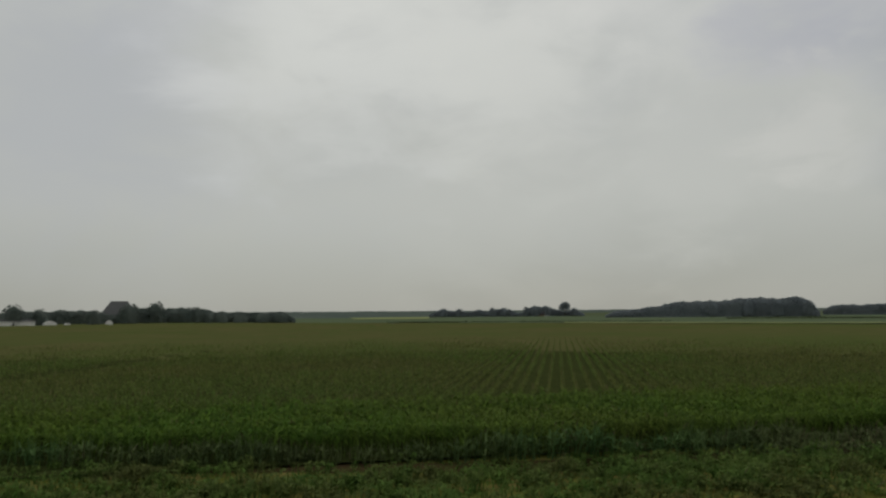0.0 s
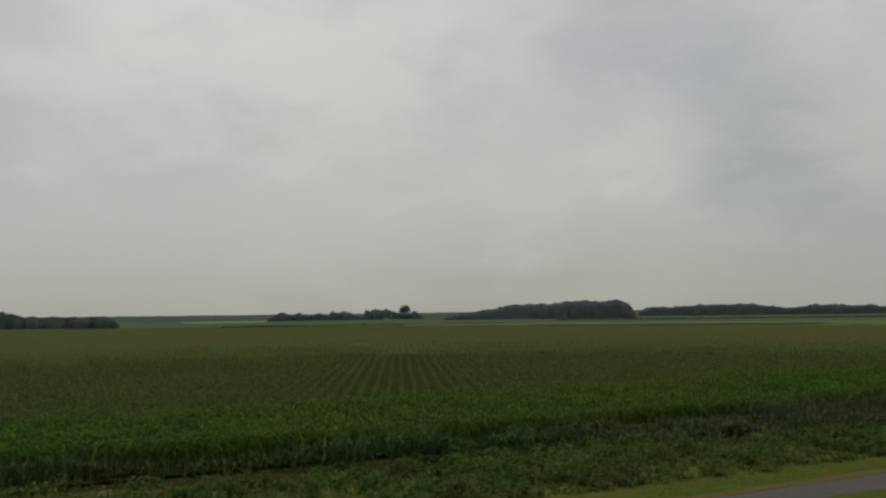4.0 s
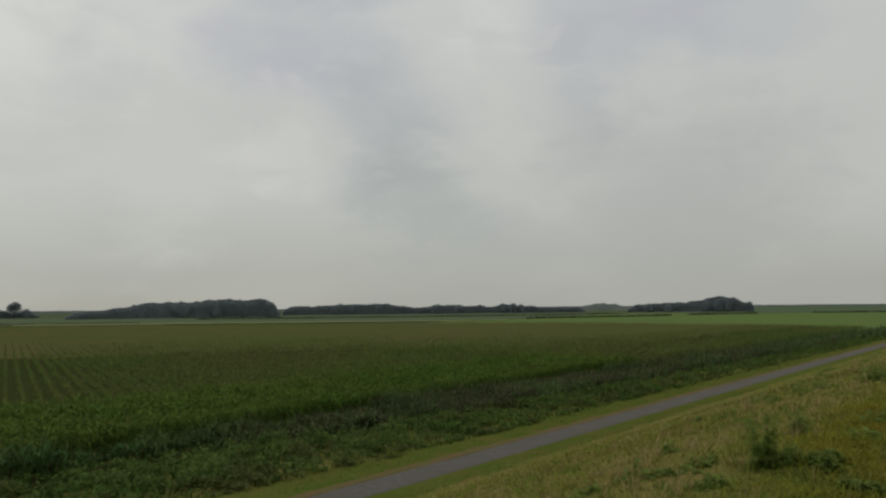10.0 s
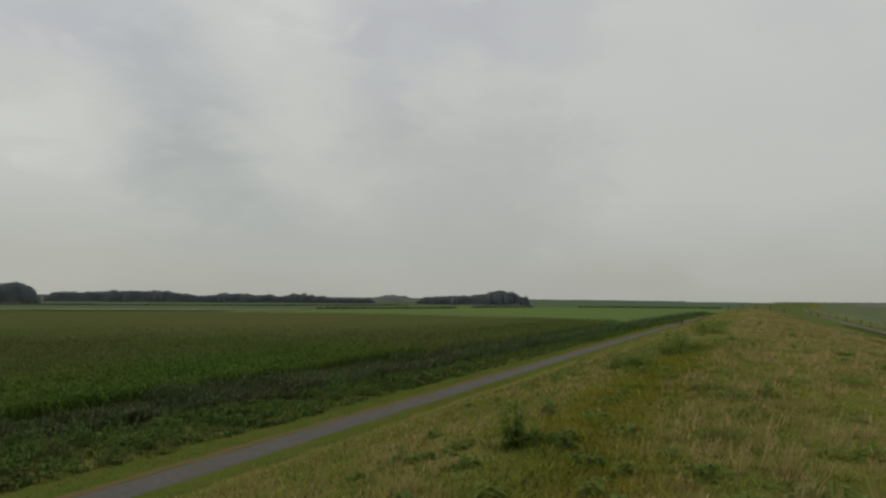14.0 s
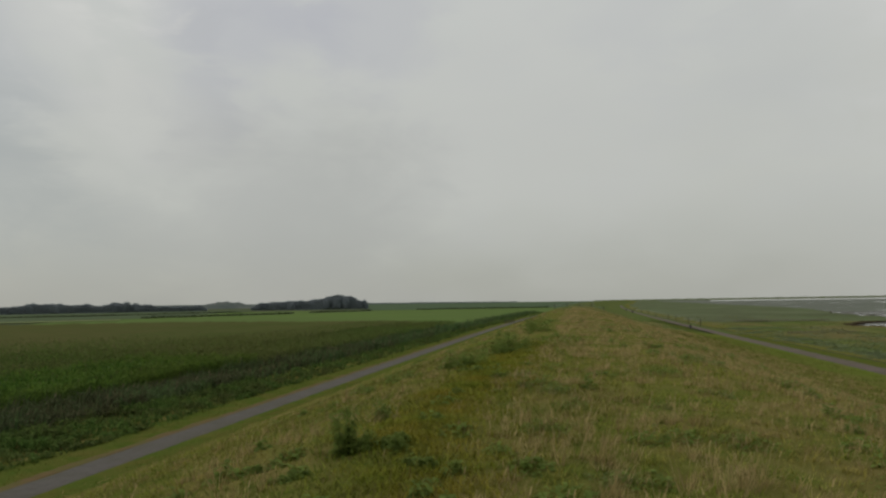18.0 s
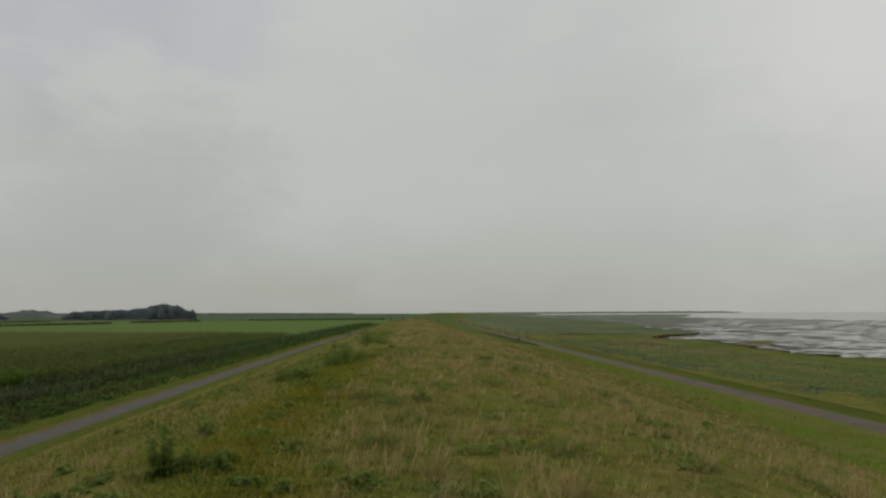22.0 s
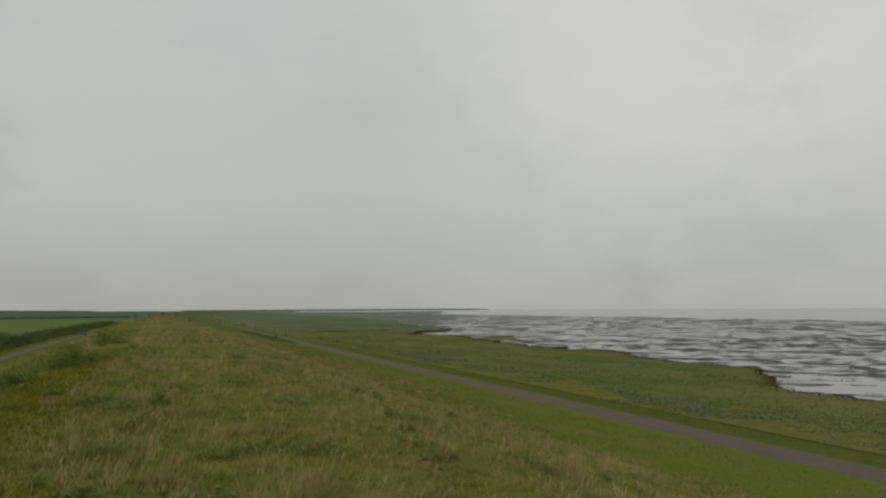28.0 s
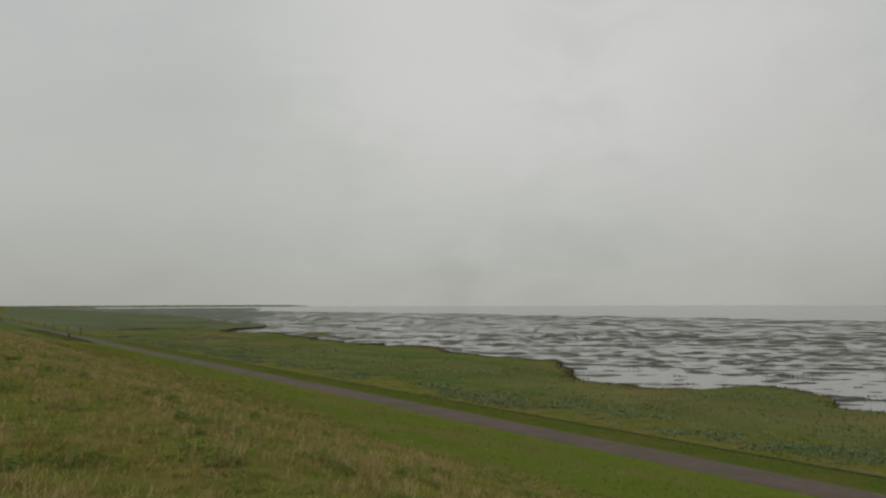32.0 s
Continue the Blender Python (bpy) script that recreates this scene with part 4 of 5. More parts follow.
# ---- weeds on the dike ----
def weed(xd, y, tall, spread, mat, label, category, leaves=520, stems=7, seed=1, loose=0.42):
    """A leafy clump: stems and many small pointed leaves; loose clumps let the grass show through."""
    r = np.random.RandomState(seed)
    x = xd + float(bend(y))
    z = float(dike_z(x, y)) - 0.03
    a = r.uniform(0, 6.28, stems)
    q = spread * np.sqrt(r.uniform(0.0, 0.8, stems))
    P = np.stack([np.cos(a) * q, np.sin(a) * q * 1.2, np.zeros(stems)], 1)
    h = tall * r.uniform(0.5, 1.0, stems) * (1.05 - 0.4 * q / max(spread, 0.01))
    root = tagged(new(category, None), label, category, "weeds on the dike")
    root.location = (x, y, z)
    for i in range(stems):
        add("stem", mesh_of("stem", *ribbons(P[i:i + 1], a[i:i + 1], h[i] * 0.2, h[i], 0, 0.014, 2, 0.5)), mat, root)
    k = r.randint(0, stems, leaves)
    f = r.uniform(0.0, 1.0, leaves) ** 0.85
    L = P[k].copy()
    side = np.maximum(spread, 0.12) * loose * np.sqrt(1.08 - f)
    L[:, 0] += np.cos(a[k]) * h[k] * 0.2 * f + r.normal(0, 1, leaves) * side
    L[:, 1] += np.sin(a[k]) * h[k] * 0.2 * f + r.normal(0, 1, leaves) * side
    L[:, 2] += h[k] * f
    ln = (0.042 - 0.014 * f) * (1 + y / 30) * r.uniform(0.6, 1.4, leaves)
    lv = ribbons(L, r.uniform(0, 6.28, leaves), ln, ln * r.uniform(-0.2, 0.9, leaves), ln * 0.7, ln * 0.5, 2, 0.1, 0.6)
    add("foliage", mesh_of("foliage", *lv), mat, root)
    return root


# from the crest line, along the dike, height, half width, leaves
BUSHES = ((-2.15, 7.5, 0.62, 0.07, 620), (-2.0, 7.7, 0.26, 0.13, 240), (-2.45, 10.3, 0.48, 0.12, 286), (-1.66, 7.75, 0.22, 0.15, 700), (-1.40, 7.45, 0.09, 0.10, 130),
          (-1.26, 7.05, 0.20, 0.12, 700), (-3.0, 7.2, 0.14, 0.10, 130), (-0.85, 6.75, 0.26, 0.07, 130), (-2.5, 6.6, 0.12, 0.12, 150),
          (-2.1, 17.3, 0.53, 0.40, 546), (-2.6, 18.2, 0.56, 0.40, 494), (-1.75, 23.0, 0.98, 0.32, 676), (-2.1, 22.2, 0.70, 0.40, 520), (-1.6, 25.5, 0.70, 0.40, 468),
          (-1.2, 36.8, 0.98, 0.6, 468), (-1.7, 39.0, 0.84, 0.6, 390), (-3.7, 17.7, 0.21, 0.30, 182), (-1.05, 12.3, 0.11, 0.08, 91), (-0.75, 16.6, 0.17, 0.1, 91))
for i, (xd, y, tall, spread, leaves) in enumerate(BUSHES):
    weed(xd, y, tall, spread, M_WEED, "dark green nettle bush beside the trodden track" if tall > 0.3 else "low dark green nettle mound beside the trodden track", "nettle", int(leaves * 1.7), 9, 100 + i)
PATCHES = ((0.0, 27.8, 0.40, 0.8), (0.05, 16.1, 0.26, 0.55), (0.1, 12.2, 0.30, 0.34), (0.35, 11.0, 0.34, 0.30), (-0.1, 8.7, 0.30, 0.24), (0.1, 8.9, 0.32, 0.20), (0.2, 30.3, 0.40, 0.8),
           (1.7, 15.4, 0.32, 0.50), (2.05, 15.6, 0.34, 0.36), (1.55, 10.9, 0.30, 0.22), (3.85, 20.8, 0.50, 0.30), (5.2, 33.3, 0.60, 0.5), (6.3, 36.9, 0.60, 0.5), (2.0, 8.7, 0.22, 0.26),
           (0.5, 6.8, 0.16, 0.30), (4.75, 11.2, 0.28, 0.26), (5.05, 8.45, 0.24, 0.20), (3.25, 7.25, 0.22, 0.30), (6.45, 8.95, 0.24, 0.22), (4.8, 8.9, 0.18, 0.34), (4.7, 12.0, 0.20, 0.30),
           (10.8, 13.1, 0.22, 0.30), (9.4, 9.7, 0.24, 0.30), (14.3, 35.7, 0.30, 0.5), (15.2, 38.2, 0.35, 0.4), (4.6, 17.3, 0.24, 0.35), (2.6, 12.8, 0.20, 0.32), (1.1, 20.2, 0.30, 0.6), (1.2, 56.0, 0.7, 1.1))
for i, (xd, y, tall, spread) in enumerate(PATCHES):
    thistle = i % 4 == 2
    weed(xd, y, tall * 0.75, spread, M_THISTLE if thistle else M_PATCH,
         "grey-green thistles scattered in dry grass" if thistle else "loose green weed patch in the dike grass", "thistle" if thistle else "weeds", 190, 6, 300 + i, 0.62)


# ---- trees and woods ----
def crown(r, cx, cy, z0, z1, rad, faces, size, lobes=9):
    """Leaf clumps turned every way over a lumpy dome; returns verts and quads."""
    a0, u0 = r.uniform(0, 6.28, lobes), r.uniform(0.25, 0.95, lobes)
    k = r.randint(0, lobes, faces)
    a, u = a0[k] + r.normal(0, 0.42, faces), np.clip(u0[k] + r.normal(0, 0.17, faces), 0.0, 0.965 - 0.05 * r.rand(faces))
    low = r.rand(faces) < 0.3
    a, u = np.where(low, r.uniform(0, 6.28, faces), a), np.where(low, r.uniform(0, 0.8, faces), u)
    q = rad * np.sqrt(np.maximum(1 - u ** 2.5, 0.0)) * r.uniform(0.78, 1.06, faces)
    P = np.stack([cx + np.cos(a) * q, cy + np.sin(a) * q, z0 + (z1 - z0) * u * r.uniform(0.92, 1.0, faces)], 1)
    v, w = r.normal(size=(2, faces, 3))
    v /= np.linalg.norm(v, axis=1)[:, None] + 1e-6
    w -= v * (v * w).sum(1)[:, None]
    w /= np.linalg.norm(w, axis=1)[:, None] + 1e-6
    s = size * r.uniform(0.6, 1.35, faces)[:, None]
    return np.stack([P - v * s, P - w * s * 0.8, P + v * s, P + w * s * 0.8], 1).reshape(-1, 3), np.arange(faces * 4).reshape(-1, 4)


def heart(cx, cy, z0, z1, rad):
    """The dense leafy mass inside a crown: a lumpy dome with steep sides."""
    a, u = np.linspace(0, 6.2832, 13), np.array([0.0, 0.3, 0.55, 0.75, 0.88, 0.96, 1.0])
    A, U = np.meshgrid(a, u, indexing="ij")
    lump = 0.80 + 0.24 * vnoise(np.cos(A) * 2 + cx, np.sin(A) * 2 + U * 2.5 + cy, 0.9, 7, 2)
    q = rad * np.sqrt(np.maximum(1 - U ** 2.5, 0.0)) * lump * 0.88
    Z = z0 + (z1 - z0) * U * (0.82 + 0.08 * lump)
    idx = np.arange(13 * 7).reshape(13, 7)
    f = np.stack([idx[:-1, :-1], idx[:-1, 1:], idx[1:, 1:], idx[1:, :-1]], -1).reshape(-1, 4)
    return np.stack([cx + np.cos(A) * q, cy + np.sin(A) * q, Z], -1).reshape(-1, 3), f


def tube(bm, p0, p1, r0, r1, n=6):
    d = Vector(p1) - Vector(p0)
    m = Matrix.Translation((Vector(p0) + Vector(p1)) / 2) @ d.to_track_quat("Z", "Y").to_matrix().to_4x4()
    bmesh.ops.create_cone(bm, cap_ends=True, segments=n, radius1=r0, radius2=r1, depth=d.length, matrix=m)


def tree(az, d, tall, wide, label, seed, z=0.4, mat=None, stem=0.06):
    r = np.random.RandomState(seed)
    x, y = polar(az, d)
    root = tagged(new("tree", None), label, "tree", "far trees")
    root.location = (x, y, z)
    bm = bmesh.new()
    tube(bm, (0, 0, -0.3), (0, 0, tall * 0.55), tall * 0.028, tall * 0.014, 8)
    for k in range(5):
        a = k * 1.26 + r.uniform(0, 0.6)
        tube(bm, (0, 0, tall * (0.25 + 0.05 * k)), (math.cos(a) * wide * 0.3, math.sin(a) * wide * 0.3, tall * (0.5 + 0.06 * k)), tall * 0.012, tall * 0.005, 5)
    part("trunk", bm, M_BARK, root)
    V, Q = merge([heart(0, 0, tall * (stem + 0.04), tall * 0.97, wide * 0.44), crown(r, 0, 0, tall * stem, tall, wide / 2, 800, max(0.25, tall * 0.032))])
    add("crown", mesh_of("crown", V, Q), mat or M_LEAF_HAZED, root)
    return root


def wood(name, outline, label, seed, rows=3, mat=None, z=0.3, uneven=0.24):
    """A belt of far trees; outline rows: heading, distance, height."""
    r = np.random.RandomState(seed)
    az = np.array([o[0] for o in outline], float)[::-1]
    dd = np.array([o[1] for o in outline], float)[::-1]
    hh = np.array([o[2] for o in outline], float)[::-1]
    span = radians(az[-1] - az[0]) * dd.mean()
    deep = 6.0 + 6.0 * rows

    def hull(a, th, out=0.0):
        """A point on the belt's lumpy leaf mass: heading, and angle over it from the front foot."""
        s = np.radians(a - az[0]) * dd.mean()
        reach = np.radians(np.minimum(a - az[0], az[-1] - a)) * dd.mean()
        h = np.interp(a, az, hh) * (1.0 - 0.6 * uneven + 1.2 * uneven * vnoise(s, s * 0, 9.0, seed, 2)) * np.clip(0.4 + reach / 14, 0, 1)
        lump = np.abs(2 * vnoise(s, th * 5.0, 6.5, seed + 20, 1) - 1) + 0.5 * np.abs(2 * vnoise(s, th * 5.0, 2.6, seed + 21, 1) - 1)
        swell = 1.5 * (0.55 - lump) + out
        c, q = np.cos(th), np.abs(np.sin(th))
        d = np.interp(a, az, dd) + deep / 2 - (deep / 2 + swell) * np.sign(c) * np.abs(c) ** 0.7
        zz = z + (h + swell * np.clip(h / 14, 0.3, 1)) * q ** 0.6 - 0.4
        return np.stack([-np.sin(np.radians(a)) * d, np.cos(np.radians(a)) * d, zz], -1)

    A, T = np.meshgrid(np.linspace(az[0], az[-1], max(int(span / 1.3), 8)), np.linspace(0.0, 2.4, 20), indexing="ij")
    n, m = A.shape
    idx = np.arange(n * m).reshape(n, m)
    pieces = [(hull(A, T).reshape(-1, 3), np.stack([idx[:-1, :-1], idx[:-1, 1:], idx[1:, 1:], idx[1:, :-1]], -1).reshape(-1, 4))]
    # leaf clumps all over it
    n = int(span * 95)
    P = hull(r.uniform(az[0], az[-1], n), r.uniform(0.0, 1.9, n), r.uniform(-0.3, 0.45, n))
    v, w = r.normal(size=(2, n, 3)) * 0.34
    pieces.append((np.stack([P - v, P - w, P + v, P + w], 1).reshape(-1, 3), np.arange(n * 4).reshape(-1, 4)))
    V, Q = merge(pieces)
    tagged(add(name, mesh_of(name, V, Q), mat or M_LEAF_HAZED), label, "wood", kind="stuff")


wood("farm_wood", [(104.5, 530, 11), (101, 525, 10.5), (98, 520, 10.5), (97, 520, 8), (94, 520, 8), (91.1, 520, 7.5)], "dark tree belt beside a farm", 1, mat=M_LEAF_NEAR)
wood("farmyard_wood", [(114, 505, 13), (112, 505, 12), (111.2, 505, 9), (109.9, 505, 9), (108.5, 505, 9.5), (107.3, 505, 9.5), (106.3, 505, 9), (105.6, 505, 9), (104.6, 505, 8.5), (103.9, 505, 8), (103.2, 500, 12), (102.3, 500, 12.5), (101.4, 500, 9)], "dark trees round a farmyard", 6, mat=M_LEAF_NEAR)
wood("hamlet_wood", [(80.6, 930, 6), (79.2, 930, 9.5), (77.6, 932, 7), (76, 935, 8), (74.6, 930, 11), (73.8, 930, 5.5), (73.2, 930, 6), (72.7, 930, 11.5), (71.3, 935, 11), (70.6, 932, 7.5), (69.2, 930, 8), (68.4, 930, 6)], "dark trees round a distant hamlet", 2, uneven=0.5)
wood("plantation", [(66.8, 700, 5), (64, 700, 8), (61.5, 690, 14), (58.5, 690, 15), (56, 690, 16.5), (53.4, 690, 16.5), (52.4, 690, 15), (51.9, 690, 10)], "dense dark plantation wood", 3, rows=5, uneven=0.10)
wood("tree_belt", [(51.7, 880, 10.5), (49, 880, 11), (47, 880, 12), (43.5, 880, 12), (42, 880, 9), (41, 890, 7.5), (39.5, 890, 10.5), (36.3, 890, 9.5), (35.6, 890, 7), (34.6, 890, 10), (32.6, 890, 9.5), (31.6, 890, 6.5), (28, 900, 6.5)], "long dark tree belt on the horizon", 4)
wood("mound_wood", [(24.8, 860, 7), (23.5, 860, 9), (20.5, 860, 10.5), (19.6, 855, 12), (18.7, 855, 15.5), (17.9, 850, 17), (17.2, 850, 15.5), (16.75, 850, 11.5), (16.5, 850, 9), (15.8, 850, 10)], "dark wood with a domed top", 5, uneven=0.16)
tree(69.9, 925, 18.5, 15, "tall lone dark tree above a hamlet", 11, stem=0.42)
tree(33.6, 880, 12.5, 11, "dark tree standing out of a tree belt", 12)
tree(101.25, 505, 15.8, 13.5, "tall broad dark tree beside a farmhouse", 13, mat=M_LEAF_NEAR)
tree(103.0, 500, 14.2, 15, "dark tree before a farmhouse", 15, mat=M_LEAF_NEAR)
tree(110.3, 470, 13.5, 14, "broad dark tree in a farmyard", 16, mat=M_LEAF_NEAR)
tree(108.7, 470, 11, 11, "broad dark tree in a farmyard", 17, mat=M_LEAF_NEAR)
tree(105.3, 480, 10, 10, "dark tree in a farmyard", 18, mat=M_LEAF_NEAR)
tree(16.1, 845, 11, 8, "dark tree at the edge of a domed wood", 19)


for i, (az, d, tall, wide) in enumerate(((99.9, 515, 10.8, 14), (99.2, 513, 12.2, 15), (98.4, 515, 12.0, 14), (97.4, 515, 8.8, 13), (96.6, 513, 8.6, 12), (95.2, 515, 8.0, 14), (93.6, 515, 7.8, 14), (92.2, 515, 7.6, 13))):
    tree(az, d, tall, wide, "rounded dark tree in a belt beside a farm", 450 + i, mat=M_LEAF_NEAR)
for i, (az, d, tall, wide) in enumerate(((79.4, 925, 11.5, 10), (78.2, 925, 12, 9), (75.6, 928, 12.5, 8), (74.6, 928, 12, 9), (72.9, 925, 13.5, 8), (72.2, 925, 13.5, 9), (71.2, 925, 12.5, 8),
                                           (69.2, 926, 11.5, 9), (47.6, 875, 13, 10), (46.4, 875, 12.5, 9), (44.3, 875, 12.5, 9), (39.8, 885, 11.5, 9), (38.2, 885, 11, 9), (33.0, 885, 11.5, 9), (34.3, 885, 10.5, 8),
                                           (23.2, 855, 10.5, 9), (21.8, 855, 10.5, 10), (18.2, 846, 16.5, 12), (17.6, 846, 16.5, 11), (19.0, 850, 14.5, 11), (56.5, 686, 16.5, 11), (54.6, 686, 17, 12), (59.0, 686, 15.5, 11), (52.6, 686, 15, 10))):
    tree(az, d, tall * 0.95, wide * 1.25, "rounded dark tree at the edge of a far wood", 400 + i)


def ridge(name, outline, mat, label, depth=120.0):
    """A low far ridge; outline rows: heading, distance, top."""
    az = np.array([o[0] for o in outline], float)[::-1]
    dd = np.array([o[1] for o in outline], float)[::-1]
    hh = np.array([o[2] for o in outline], float)[::-1]
    a = np.linspace(az[0], az[-1], 320)
    d, h = np.interp(a, az, dd), np.interp(a, az, hh) + 2.4 * (vnoise(a * 4, 0, 1.0, 90) - 0.5)
    s = np.linspace(-1, 1, 9)
    A, S = np.meshgrid(np.radians(a), s, indexing="ij")
    D = d[:, None] + S * depth
    Z = h[:, None] * np.clip(1 - np.abs(S) ** 2.5, 0, 1) - 0.2
    tagged(add(name, grid_mesh(name, -np.sin(A) * D, np.cos(A) * D, Z), mat), label, "ridge", kind="structure")


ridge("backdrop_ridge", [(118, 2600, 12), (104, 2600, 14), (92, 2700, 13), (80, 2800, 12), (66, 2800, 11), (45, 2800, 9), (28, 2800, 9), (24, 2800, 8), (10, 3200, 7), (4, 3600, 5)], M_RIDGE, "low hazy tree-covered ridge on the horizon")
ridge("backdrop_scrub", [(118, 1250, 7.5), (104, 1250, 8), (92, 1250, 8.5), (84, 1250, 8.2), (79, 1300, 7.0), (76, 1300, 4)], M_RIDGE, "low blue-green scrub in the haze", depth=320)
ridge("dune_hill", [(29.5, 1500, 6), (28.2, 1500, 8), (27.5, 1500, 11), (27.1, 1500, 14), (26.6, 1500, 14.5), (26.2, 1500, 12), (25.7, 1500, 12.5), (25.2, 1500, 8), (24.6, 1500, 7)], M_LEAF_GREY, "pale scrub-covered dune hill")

# ---- salt marsh, mud flats and sea ----
COAST_Y = np.array([-400, -60, -10, 10, 19, 21, 24, 27, 29.5, 30.6, 31.2, 33.7, 37, 42, 44.7, 48, 52, 56, 63, 72, 78, 88, 92, 94.5, 97, 103, 118, 122, 130, 142, 150, 160, 163, 186, 196, 216, 236, 248, 290, 384, 490, 620, 1059, 1791, 3600])
COAST_X = np.array([60, 55, 49, 45.5, 45, 44.4, 49.5, 51.5, 52, 51, 46.5, 43.3, 43.3, 45, 47, 50.5, 53, 57, 56, 56, 58.5, 61.5, 60, 54.2, 60, 57, 59, 61, 60.5, 63, 66, 60, 58.5, 68.5, 81, 88, 92, 91, 98, 119, 132, 140, 174, 217, 420])


def coast(y):
    y = np.asarray(y, float)
    return (np.interp(y, COAST_Y, COAST_X) + 1.5 * (vnoise(y, 0, 2.6, 101) - 0.5) * np.clip((y - 5) / 10, 0.3, 1)
            + 2.4 * (vnoise(y, 6, 6.0, 107, 2) - 0.5) * np.clip((y - 46) / 20, 0, 1) + 5.0 * (vnoise(y, 3, 10, 105) - 0.5) * np.clip((y - 135) / 30, 0, 1))


def marsh():
    ys = np.concatenate([np.arange(-120, 0, 4.0), np.arange(0, 130, 0.6), np.arange(130, 420, 3.0), np.arange(420, 1400, 20.0), np.arange(1400, 3600, 60.0)])
    s = np.concatenate([np.linspace(0, 0.93, 40), [0.955, 0.975, 0.99, 1.0]])
    Y, S = np.meshgrid(ys, s, indexing="ij")
    x0 = 26.9 + bend(Y)
    x1 = np.maximum(coast(Y), x0 + 4)
    X = x0 * (1 - S) + x1 * S
    Z = 0.92 + 0.35 * (vnoise(X, Y, 6, 102) - 0.5) + 0.2 * (vnoise(X, Y, 1.4, 103) - 0.5)
    Z = Z + np.interp((X - x0), [0, 1.2, 2.2, 4], [0.12, -0.12, -0.1, 0])
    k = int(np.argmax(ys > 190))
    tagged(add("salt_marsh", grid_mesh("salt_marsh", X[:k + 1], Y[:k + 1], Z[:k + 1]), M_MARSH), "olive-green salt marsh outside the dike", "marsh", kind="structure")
    # the far stretch takes the marsh colour with haze mixed in
    tagged(add("far_marsh", grid_mesh("far_marsh", X[k:], Y[k:], Z[k:]), M_FARMARSH), "salt marsh far along the coast, greyed for haze", "marsh", kind="structure")
    # the eroded edge
    xe = coast(ys)
    ze = Z[:, -1]
    drop = np.linspace(0, 1, 6)
    YE = np.repeat(ys[:, None], 6, 1)
    XE = np.maximum(xe, 26.9 + bend(ys) + 4)[:, None] + np.interp(drop, [0, 0.2, 0.6, 1], [0.0, 0.12, -0.05, 0.35])[None, :] + 0.15 * (vnoise(YE * 2, drop[None, :] * 7, 0.8, 104) - 0.5) * (drop[None, :] > 0)
    ZE = ze[:, None] * (1 - drop) + 0.15 * drop
    tagged(add("marsh_edge", grid_mesh("marsh_edge", XE, YE, ZE), M_CLIFF), "brown eroded edge of the salt marsh", "bank", kind="structure")


marsh()


